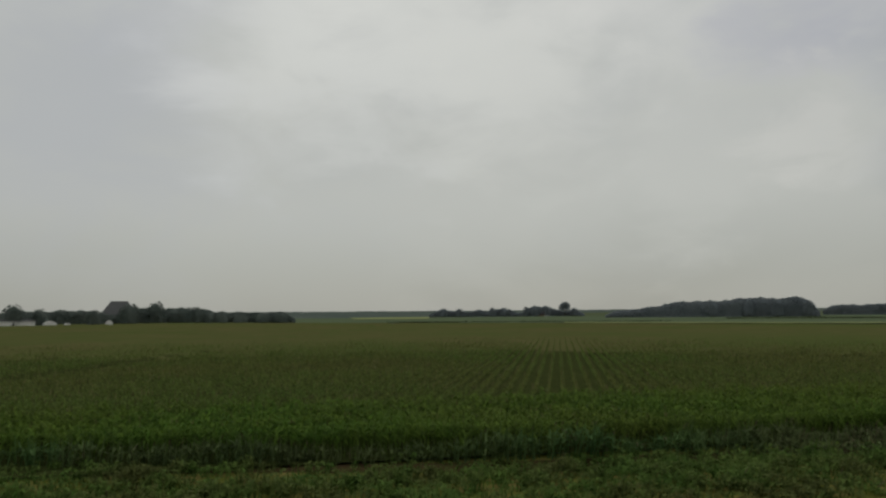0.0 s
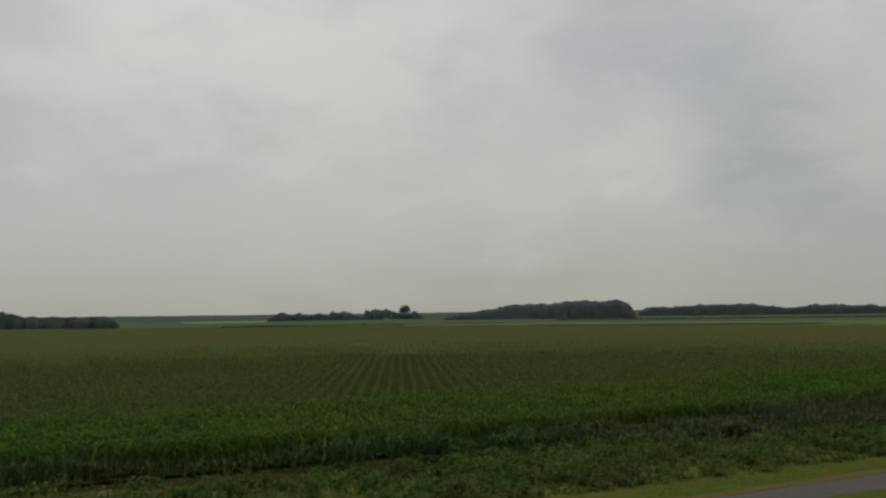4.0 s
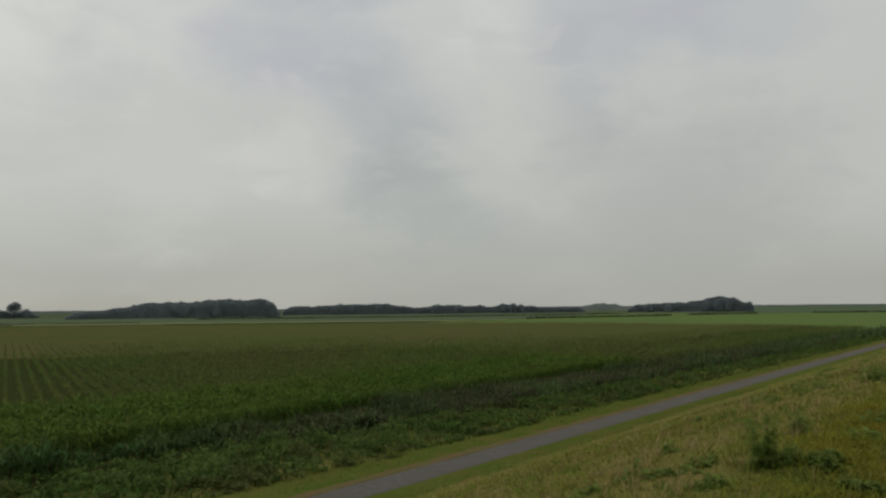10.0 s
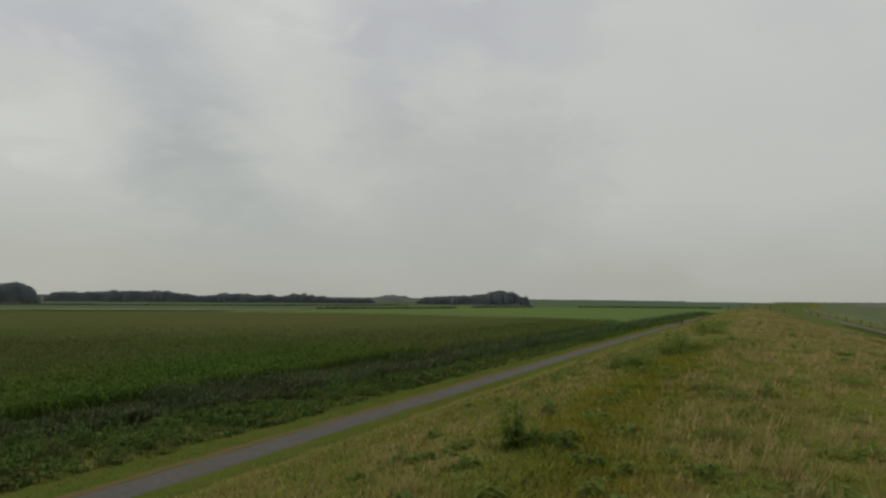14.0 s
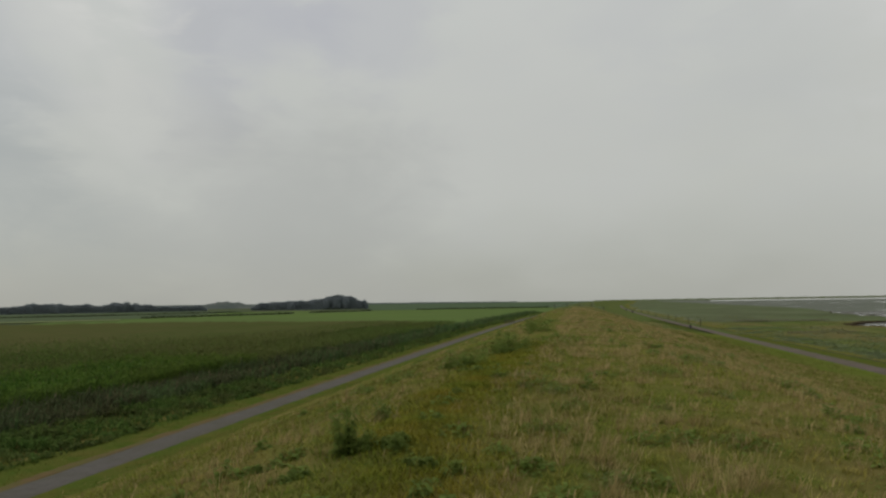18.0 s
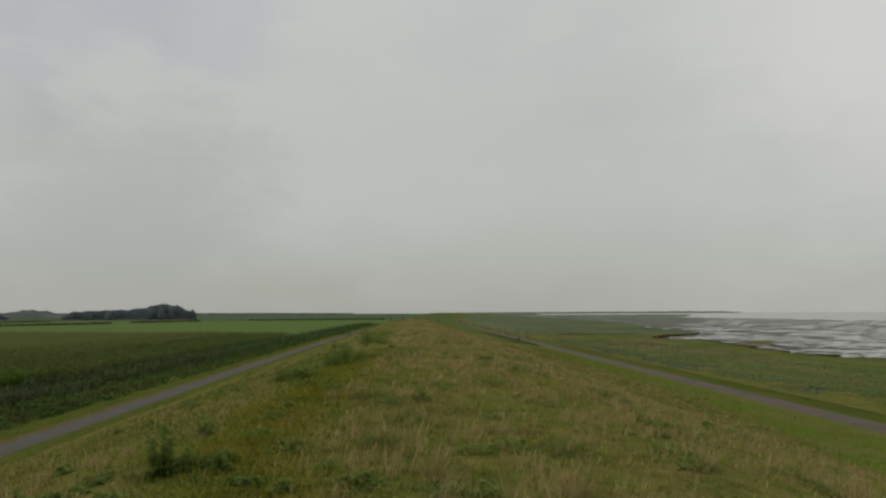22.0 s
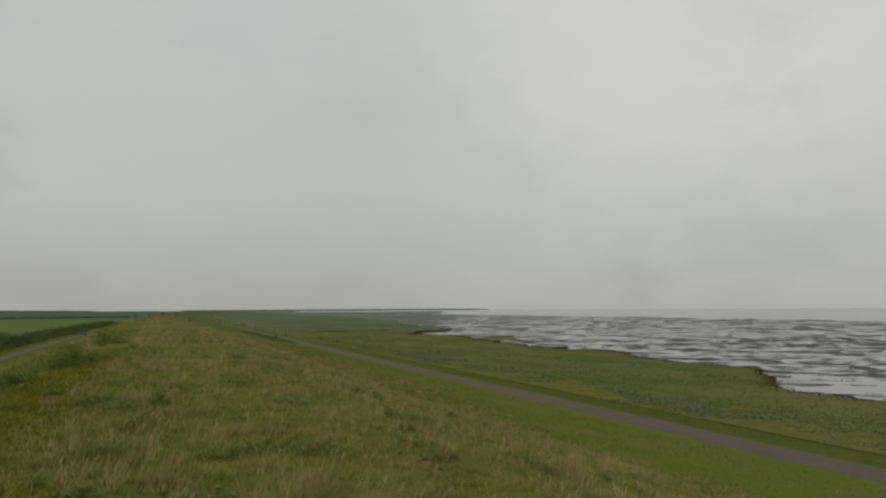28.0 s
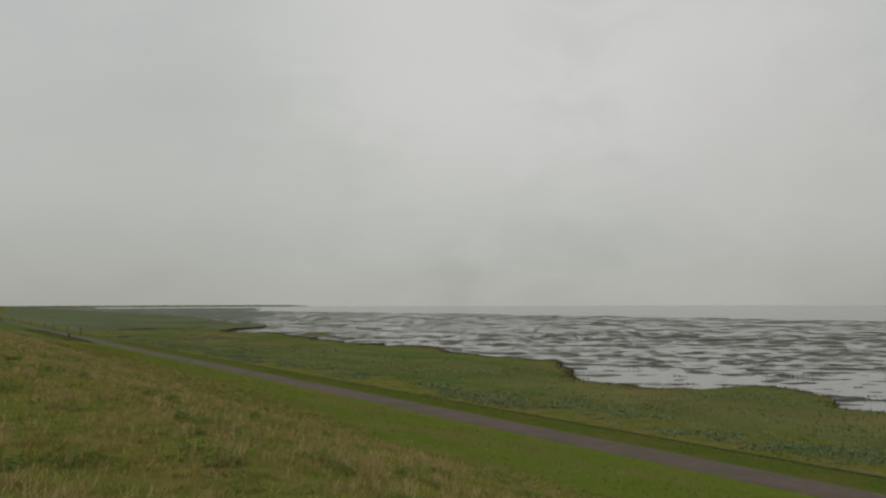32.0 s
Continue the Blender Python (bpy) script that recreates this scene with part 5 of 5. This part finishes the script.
def flats():
    # water
    xs = np.array([30, 200, 600, 1600, 4700.0])
    ys = np.array([-4600, -1500, -300, 100, 400, 1200, 2600, 4700.0])
    Y, X = np.meshgrid(ys, xs, indexing="ij")
    tagged(add("tidal_water", grid_mesh("tidal_water", X, Y, np.full(X.shape, 0.45)), M_WATER), "shallow grey tidal water reaching the horizon", "water", kind="structure")
    # mud banks that just break the surface
    for name, x0, x1, y0, y1, step in (("mud_near", 38, 140, 8, 175, 0.30), ("mud_far", 38, 350, -60, 330, 0.6), ("mud_upper", 80, 340, 328.8, 700, 1.5), ("mud_distant", 120, 1000, 698.5, 2600, 5.0)):
        xs, ys = np.arange(x0, x1, step), np.arange(y0, y1, step)
        Y, X = np.meshgrid(ys, xs, indexing="ij")
        along, out = (X - Y) * 0.707, (X + Y) * 0.707
        D = np.hypot(X, Y)
        broad = vnoise(X, Y, 45, 112, 2)
        # streaks grow with the depth of the water
        lo, hi = np.clip((150 - D) / 70, 0, 1), np.clip((D - 150) / 90, 0, 1)
        bars = vnoise(along / 4.5, out, 0.62, 110, 2) * lo + vnoise(along / 4.0, out, 1.1, 114, 2) * (1 - lo - hi) + vnoise(along / 3.2, out, 2.2, 116, 2) * hi
        small = vnoise(along / 3.0, out, 0.5, 111, 1) * (1 - hi) + vnoise(along / 2.6, out, 1.2, 115, 1) * hi
        mid = vnoise(along / 1.4, out, 9.0, 113, 2)
        Z = 0.44 + 0.50 * (bars - 0.570) + 0.20 * (small - 0.5) + 0.03 * (mid - 0.5) + 0.05 * (broad - 0.5)
        Z = Z - np.clip((X - np.maximum(290 + 0.03 * Y, 0.40 * Y) - 30 * (broad - 0.5)) / 20, 0, 1) * 0.5
        # a fringe of mud under the marsh edge, open water in the near bay, bare banks up the coast, an outer bar
        off = X - coast(Y)
        Z = Z + 0.05 * np.exp(-(off / 1.0) ** 2) + 0.08 * np.exp(-(off / 3.5) ** 2) * np.exp(-((Y - 172) / 28) ** 2) - 0.06 * np.clip((100 - D) / 40, 0, 1)
        Z = Z + 0.085 * np.clip((Y - 190) / 150, 0, 1) * np.clip((0.42 * Y + 15 - X) / 40, 0, 1)
        Z = Z + 0.5 * np.exp(-((X - 304 - 22 * (broad - 0.5)) / 4) ** 2) * np.clip((Y - 120) / 60, 0, 1) * (Y < 560) * np.clip(vnoise(Y, X * 0, 22, 117) * 3 - 0.9, 0, 1)
        keep = off > -2.5
        if name == "mud_distant":
            keep &= (Y < 1650) | (X < 0.185 * Y + 40 * (broad - 0.5))
        if name == "mud_far":
            keep &= ~((X < 139) & (Y < 174) & (Y > 9))
        top = np.maximum(np.maximum(Z[:-1, :-1], Z[1:, :-1]), np.maximum(Z[1:, 1:], Z[:-1, 1:]))
        face = (top > 0.445) & keep[:-1, :-1] & keep[1:, 1:]
        n, m = X.shape
        idx = np.arange(n * m).reshape(n, m)
        q = np.stack([idx[:-1, :-1], idx[:-1, 1:], idx[1:, 1:], idx[1:, :-1]], -1)[face]
        ids, inv = np.unique(q, return_inverse=True)
        V = np.stack([X, Y, Z], -1).reshape(-1, 3)[ids]
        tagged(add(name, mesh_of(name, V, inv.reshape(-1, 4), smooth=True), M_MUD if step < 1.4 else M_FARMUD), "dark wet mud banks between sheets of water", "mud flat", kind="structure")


flats()


# ---- growth on the salt marsh ----
def marsh_growth():
    grass, silver = [], []
    for y0, y1, per, wide, seg in ((8, 60, 20, 0.035, 2), (60, 130, 5, 0.08, 1), (130, 260, 1.2, 0.2, 1)):
        n = int((y1 - y0) * 34 * per)
        y = R.uniform(y0, y1, n)
        x = 24.8 + bend(y) + R.rand(n) * (np.maximum(coast(y), 62) - 24.8 - bend(y))
        off = x - 24.6 - bend(y)
        ok = ((off < 2.45) | (off > 3.25)) & (x < np.maximum(coast(y), 31 + bend(y)) - 0.1) & (R.rand(n) < 0.25 + vnoise(x, y, 2.2, 120)) & (np.degrees(np.arctan2(x, y)) < 76)
        x, y, off = x[ok], y[ok], off[ok]
        n = len(x)
        low = np.interp(off, [0, 2.2, 3.0], [0.25, 0.3, 1.0])
        z = np.where(off < 2.4, profile(x - bend(y)), 0.92 + 0.35 * (vnoise(x, y, 6, 102) - 0.5) + 0.2 * (vnoise(x, y, 1.4, 103) - 0.5)) - 0.03
        h = low * (0.05 + 0.16 * vnoise(x, y, 1.8, 121)) * R.uniform(0.6, 1.4, n)
        P = np.stack([x, y, z], 1)
        wind = R.uniform(0, 6.28, n)
        grass.append(ribbons(P, wind, h * R.uniform(0.3, 1.1, n), h * R.uniform(0.8, 1.3, n), h * R.uniform(0, 0.6, n), wide * R.uniform(0.7, 1.4, n), seg, 0.2, 0.2))
    n = 46000
    y = 8 + 150 * R.rand(n) ** 1.4
    mid = 6.4 + 1.8 * (vnoise(y, 0, 9, 122) - 0.5)
    off = np.where(R.rand(n) < 0.55, mid + R.normal(0, 1.7, n), R.uniform(4.5, 24, n))
    x = off + 24.6 + bend(y)
    ok = (R.rand(n) < np.clip(2.6 * (vnoise(x, y, 3.2, 124) - 0.28), 0, 1)) & (x < coast(y) - 0.6)
    x, y = x[ok], y[ok]
    n = len(x)
    P = np.stack([x, y, 0.92 + 0.35 * (vnoise(x, y, 6, 102) - 0.5) + 0.2 * (vnoise(x, y, 1.4, 103) - 0.5)], 1)
    for k in range(2):
        h = R.uniform(0.07, 0.19, n)
        P2 = P + np.stack([R.normal(0, 0.09, n), R.normal(0, 0.09, n), np.zeros(n)], 1)
        silver.append(ribbons(P2, R.uniform(0, 6.28, n), h * R.uniform(0.3, 0.9, n), h * 0.6, h * R.uniform(0.1, 0.5, n), 0.065 + 0.0011 * y, 1, 0.4))
    V, Q = merge(grass)
    tagged(add("marsh_grass", mesh_of("marsh_grass", V, Q), M_MARSH_BLADE), "olive and brown grasses of the salt marsh", "grass", kind="stuff")
    V, Q = merge(silver)
    tagged(add("sea_wormwood", mesh_of("sea_wormwood", V, Q), M_SILVER), "silvery grey wormwood on the salt marsh", "plants", kind="stuff")


marsh_growth()


def drift_line():
    """Brown broken stems and clods along the eroded edge of the marsh."""
    n = 9000
    y = 12 + 180 * R.rand(n) ** 1.3
    back = np.abs(R.normal(0, 0.7, n))
    x = coast(y) - back + 0.25
    keep = (x > 31 + bend(y)) & (R.rand(n) < 0.25 + 1.1 * vnoise(y, 0, 5, 126))
    x, y = x[keep], y[keep]
    n = len(x)
    h = R.uniform(0.05, 0.22, n)
    V, Q = ribbons(np.stack([x, y, 0.80 + 0.35 * (vnoise(x, y, 6, 102) - 0.5) + 0.2 * (vnoise(x, y, 1.4, 103) - 0.5)], 1), R.uniform(0, 6.28, n), h * R.uniform(0.5, 1.5, n), h + 0.12, h * 0.5, 0.05 + 0.0012 * y, 1, 0.4)
    tagged(add("drift_line", mesh_of("drift_line", V, Q), M_DRIFT), "brown broken stems along the marsh edge", "plants", kind="stuff")


drift_line()
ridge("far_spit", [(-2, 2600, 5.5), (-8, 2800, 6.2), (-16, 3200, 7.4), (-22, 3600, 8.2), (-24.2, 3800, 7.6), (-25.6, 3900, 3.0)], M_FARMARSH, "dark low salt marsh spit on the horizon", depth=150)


def islet(x, y, long, wide, seed):
    """A low cake of marsh turf left standing in the mud."""
    a = np.linspace(0, 6.2832, 29)[:-1]
    rim = 0.75 + 0.5 * vnoise(np.cos(a) * 2 + seed, np.sin(a) * 2, 1.0, seed, 2)
    rings = ((1.15, 0.30), (1.0, 0.48), (0.90, 0.62), (0.5, 0.72), (0.06, 0.75))
    k = radians(-38)
    A = np.repeat(a[None, :], 5, 0)
    A = np.concatenate([A, A[:, :1]], 1)
    S = np.array([q for q, _ in rings])[:, None] * np.concatenate([rim, rim[:1]])[None, :]
    U, W = np.cos(A) * S * long / 2, np.sin(A) * S * wide / 2
    Z = np.array([h for _, h in rings])[:, None] + 0 * U
    X, Y = x + U * math.cos(k) - W * math.sin(k), y + U * math.sin(k) + W * math.cos(k)
    ob = add("marsh_islet", grid_mesh("marsh_islet", X, Y, Z), M_MARSH)
    tagged(ob, "low islet of salt marsh turf in the mud", "islet", kind="structure")


for i, row in enumerate(((70, 143, 9, 3.6), (75.5, 149, 4.5, 2), (61, 85.5, 3.4, 1.2), (88, 204, 5, 2.4))):
    islet(*row, 500 + i)


def creek(name, pts, wide):
    """A dark winding creek in the marsh: a shallow trough of mud laid in the turf."""
    pts = np.array(pts, float)
    s = np.linspace(0, len(pts) - 1, 60)
    x = np.interp(s, np.arange(len(pts)), pts[:, 0]) + 0.8 * (vnoise(s * 3, 0, 1.2, 130) - 0.5)
    y = np.interp(s, np.arange(len(pts)), pts[:, 1]) + 0.8 * (vnoise(s * 3, 5, 1.2, 131) - 0.5)
    t = np.linspace(-1, 1, 5)
    X, Y = np.repeat(x[:, None], 5, 1), y[:, None] + t[None, :] * wide * (0.7 + 0.6 * vnoise(s, 0, 3, 132))[:, None]
    Z = 1.12 + np.abs(t)[None, :] * 0.05 + 0 * X
    tagged(add(name, grid_mesh(name, X, Y, Z), M_CLIFF), "dark muddy creek in the salt marsh", "creek", kind="structure")


creek("marsh_creek", [(42, 196), (50, 199), (58, 196), (66, 198)], 1.7)
creek("marsh_creek", [(36, 128), (42, 131), (47, 129)], 0.7)

# ---- ditches between the far fields ----
def ditch_growth(az0, d0, az1, d1, tall, seed):
    """A line of rank growth along a ditch between two far fields."""
    r = np.random.RandomState(seed)
    (xa, ya), (xb, yb) = polar(az0, d0), polar(az1, d1)
    ln = math.hypot(xb - xa, yb - ya)
    n = int(ln * 14)
    f = r.rand(n)
    h = tall * (0.5 + 0.7 * vnoise(f * ln, 0, 14, seed))
    P = np.stack([xa + (xb - xa) * f + r.normal(0, 0.7, n), ya + (yb - ya) * f + r.normal(0, 0.7, n), 0.3 + h * r.rand(n)], 1)
    v, w = r.normal(size=(2, n, 3)) * 0.35
    V = np.stack([P - v, P - w, P + v, P + w], 1).reshape(-1, 3)
    tagged(add("ditch_growth", mesh_of("ditch_growth", V, np.arange(n * 4).reshape(-1, 4)), M_DITCH), "dark rank growth along a ditch between fields", "ditch", kind="stuff")


for i, row in enumerate(((32.5, 425, 21.7, 500, 1.1), (20.4, 540, 15.6, 600, 1.1), (58, 560, 36, 560, 1.0), (36, 560, 25.4, 660, 1.0), (84, 490, 62, 445, 0.25), (12, 640, 1.5, 690, 1.2))):
    ditch_growth(*row, 200 + i)


# ---- fence across the dike ----
def fence(spots, label, high):
    """Weathered posts with three wires; spots: from the crest line, along the dike."""
    root = tagged(new("fence", None), label, "fence")
    x0, y0 = spots[0][0] + float(bend(spots[0][1])), spots[0][1]
    root.location = (x0, y0, 0)
    post_bm = bmesh.new()
    box(post_bm, -0.065, 0.065, -0.065, 0.065, -0.3, high, 0.015)
    me = bpy.data.meshes.new("post")
    post_bm.to_mesh(me)
    post_bm.free()
    tops = []
    for xd, y in spots:
        x = xd + float(bend(y))
        p = add("post", me, M_WOOD, root)
        p.location, p.rotation_euler = (x - x0, y - y0, float(dike_z(x, y))), (radians(R.uniform(-4, 4)), radians(R.uniform(-4, 4)), R.uniform(0, 1))
        tops.append(tuple(p.location))
    for h in (0.3, 0.6, 0.9):
        bm = bmesh.new()
        for a, b in zip(tops[:-1], tops[1:]):
            tube(bm, (a[0], a[1], a[2] + h * high), (b[0], b[1], b[2] + h * high), 0.018, 0.018, 4)
        part("wire", bm, M_WIRE, root)


def gate(xd, y, wide, label):
    """A five-bar field gate between two stout posts."""
    z = float(profile(xd)) + 0.02
    root = tagged(new("field_gate", None), label, "gate")
    root.location = (xd + float(bend(y)), y, z)
    for sx in (-1, 1):
        bm = bmesh.new()
        box(bm, sx * wide / 2 - 0.1, sx * wide / 2 + 0.1, -0.1, 0.1, -0.3, 1.4, 0.02)
        part("gate_post", bm, M_WOOD, root)
    for k in range(5):
        bm = bmesh.new()
        box(bm, -wide / 2 + 0.12, wide / 2 - 0.12, -0.03, 0.03, 0.2 + 0.23 * k, 0.29 + 0.23 * k)
        part("rail", bm, M_WOOD, root)


fence([(24.9, y) for y in (151, 167, 189, 206, 241, 272, 307, 358, 412)], "weathered post and wire fence beside the service road", 1.5)
fence([(xd, 158 + 3 * math.sin(xd / 9)) for xd in np.arange(-4, 7, 2.6)], "weathered post and wire fence crossing the dike crest", 1.1)
gate(-19.6, 215, 2.6, "grey wooden gate across the cycle path")


def marker(xd, y, tall, label):
    bm = bmesh.new()
    box(bm, -0.16, 0.16, -0.16, 0.16, -0.2, tall, 0.05)
    ob = part("marker_stone", bm, M_STONE)
    ob.location = (xd + float(bend(y)), y, float(dike_z(xd + float(bend(y)), y)))
    tagged(ob, label, "stone")


marker(21.7, 142, 0.7, "dark squat marker stone on the mown berm")
marker(21.2, 307, 1.3, "dark squat marker stone beside the service road")
marker(20.6, 352, 1.3, "dark squat marker stone beside the service road")


# ---- farms and houses ----
def gable_house(name, az, d, turn, lx, ly, wall_h, roof_h, wall_mat, label, category="house", ridge=0.0, windows=3, chimney=True, lift=0.3):
    """Walls, a roof with overhang and a ridge shortened by `ridge` at each end, windows, a door, a chimney."""
    x, y = polar(az, d)
    root = tagged(new(name, None), label, category)
    root.matrix_world = pose(x, y, lift, 0, 0, turn)
    bm = bmesh.new()
    box(bm, -lx / 2, lx / 2, -ly / 2, ly / 2, -0.3, wall_h)
    part("wall", bm, wall_mat, root)
    bm = bmesh.new()
    o = 0.5
    vs = [bm.verts.new(v) for v in ((-lx / 2 - o, -ly / 2 - o, wall_h - 0.25), (lx / 2 + o, -ly / 2 - o, wall_h - 0.25), (lx / 2 + o, ly / 2 + o, wall_h - 0.25),
                                    (-lx / 2 - o, ly / 2 + o, wall_h - 0.25), (-lx / 2 - o + ridge, 0, wall_h + roof_h), (lx / 2 + o - ridge, 0, wall_h + roof_h))]
    for f in ((0, 1, 5, 4), (1, 2, 5), (2, 3, 4, 5), (3, 0, 4), (3, 2, 1, 0)):
        bm.faces.new([vs[i] for i in f])
    part("roof", bm, M_ROOF, root)
    for k in range(windows):
        wx = -lx / 2 + lx * (k + 0.7) / (windows + 0.4)
        for side in (-1, 1):
            bm = bmesh.new()
            box(bm, wx - 0.6, wx + 0.6, side * ly / 2 - 0.06, side * ly / 2 + 0.06, wall_h * 0.35, wall_h * 0.8)
            frame_part = part("window", bm, M_WHITE, root)
            bm = bmesh.new()
            box(bm, wx - 0.48, wx + 0.48, side * ly / 2 - 0.09, side * ly / 2 + 0.09, wall_h * 0.38, wall_h * 0.77)
            part("pane", bm, M_PANE, frame_part)
    bm = bmesh.new()
    box(bm, lx / 2 - 0.07, lx / 2 + 0.07, -0.6, 0.6, -0.1, min(2.2, wall_h * 0.9))
    part("door", bm, M_WOOD, root)
    if chimney:
        bm = bmesh.new()
        box(bm, -0.5, 0.5, -0.4, 0.4, wall_h + roof_h * 0.7, wall_h + roof_h + 0.9)
        part("chimney", bm, M_BRICK, root)


gable_house("farmhouse", 103.7, 520, 100, 26, 26, 3.2, 12.6, M_BRICK, "large old farmhouse with a steep dark pyramid roof", "farmhouse", ridge=8.5, windows=5, chimney=False)
gable_house("shed", 111.2, 468, 112, 36, 9, 3.8, 1.2, M_WHITE, "long low white farm shed", "shed", windows=2, chimney=False)
gable_house("house", 71.8, 936, 60, 12, 8, 3, 4.5, M_BRICK, "small brick house under trees", windows=3)
gable_house("house", 71.3, 926, 75, 6, 5, 3, 2.6, M_WHITE, "small white house under trees", windows=2)
gable_house("house", 36.9, 897, 40, 11, 8, 3, 4.0, M_BRICK, "small house beside a tree belt", windows=3)


def tunnel(az, d, turn, wide, long, tall, label):
    """A rounded white tent-like tunnel with closed ends."""
    x, y = polar(az, d)
    root = tagged(new("polytunnel", None), label, "polytunnel")
    root.matrix_world = pose(x, y, 0.3, 0, 0, turn)
    bm = bmesh.new()
    ring = [(math.cos(a) * wide / 2, math.sin(a) * tall) for a in np.linspace(0, math.pi, 13)]
    ends = [[bm.verts.new((px, sy * long / 2, pz)) for px, pz in ring] for sy in (-1, 1)]
    for k in range(12):
        bm.faces.new((ends[0][k], ends[0][k + 1], ends[1][k + 1], ends[1][k]))
    bm.faces.new(ends[0][::-1])
    bm.faces.new(ends[1])
    part("cover", bm, M_WHITE, root)
    bm = bmesh.new()
    box(bm, -0.7, 0.7, -long / 2 - 0.05, -long / 2 + 0.05, 0, tall * 0.75)
    part("door", bm, M_WHITE, root)


tunnel(108.1, 466, 112, 8, 6, 3.8, "white rounded tunnel tent in a farmyard")
tunnel(107.0, 467, 112, 4, 5, 2.4, "small white rounded tunnel tent in a farmyard")
tunnel(104.35, 468, 105, 4.5, 4.5, 3.8, "white rounded tunnel tent before a farmhouse")


def car(az, d, turn):
    x, y = polar(az, d)
    root = tagged(new("car", None), "dark parked car in a farmyard", "car")
    root.matrix_world = pose(x, y, 0.3, 0, 0, turn)
    bm = bmesh.new()
    box(bm, -2.2, 2.2, -0.9, 0.9, 0.3, 0.95, 0.12)
    part("body", bm, M_CAR, root)
    bm = bmesh.new()
    box(bm, -1.3, 1.5, -0.8, 0.8, 0.9, 1.5, 0.2)
    part("cabin", bm, M_PANE, root)
    for wx in (-1.4, 1.4):
        for wy in (-0.85, 0.85):
            bm = bmesh.new()
            tube(bm, (wx, wy - 0.1, 0.33), (wx, wy + 0.1, 0.33), 0.33, 0.33, 14)
            part("wheel", bm, M_RUBBER, root)


car(108.7, 460, 110)
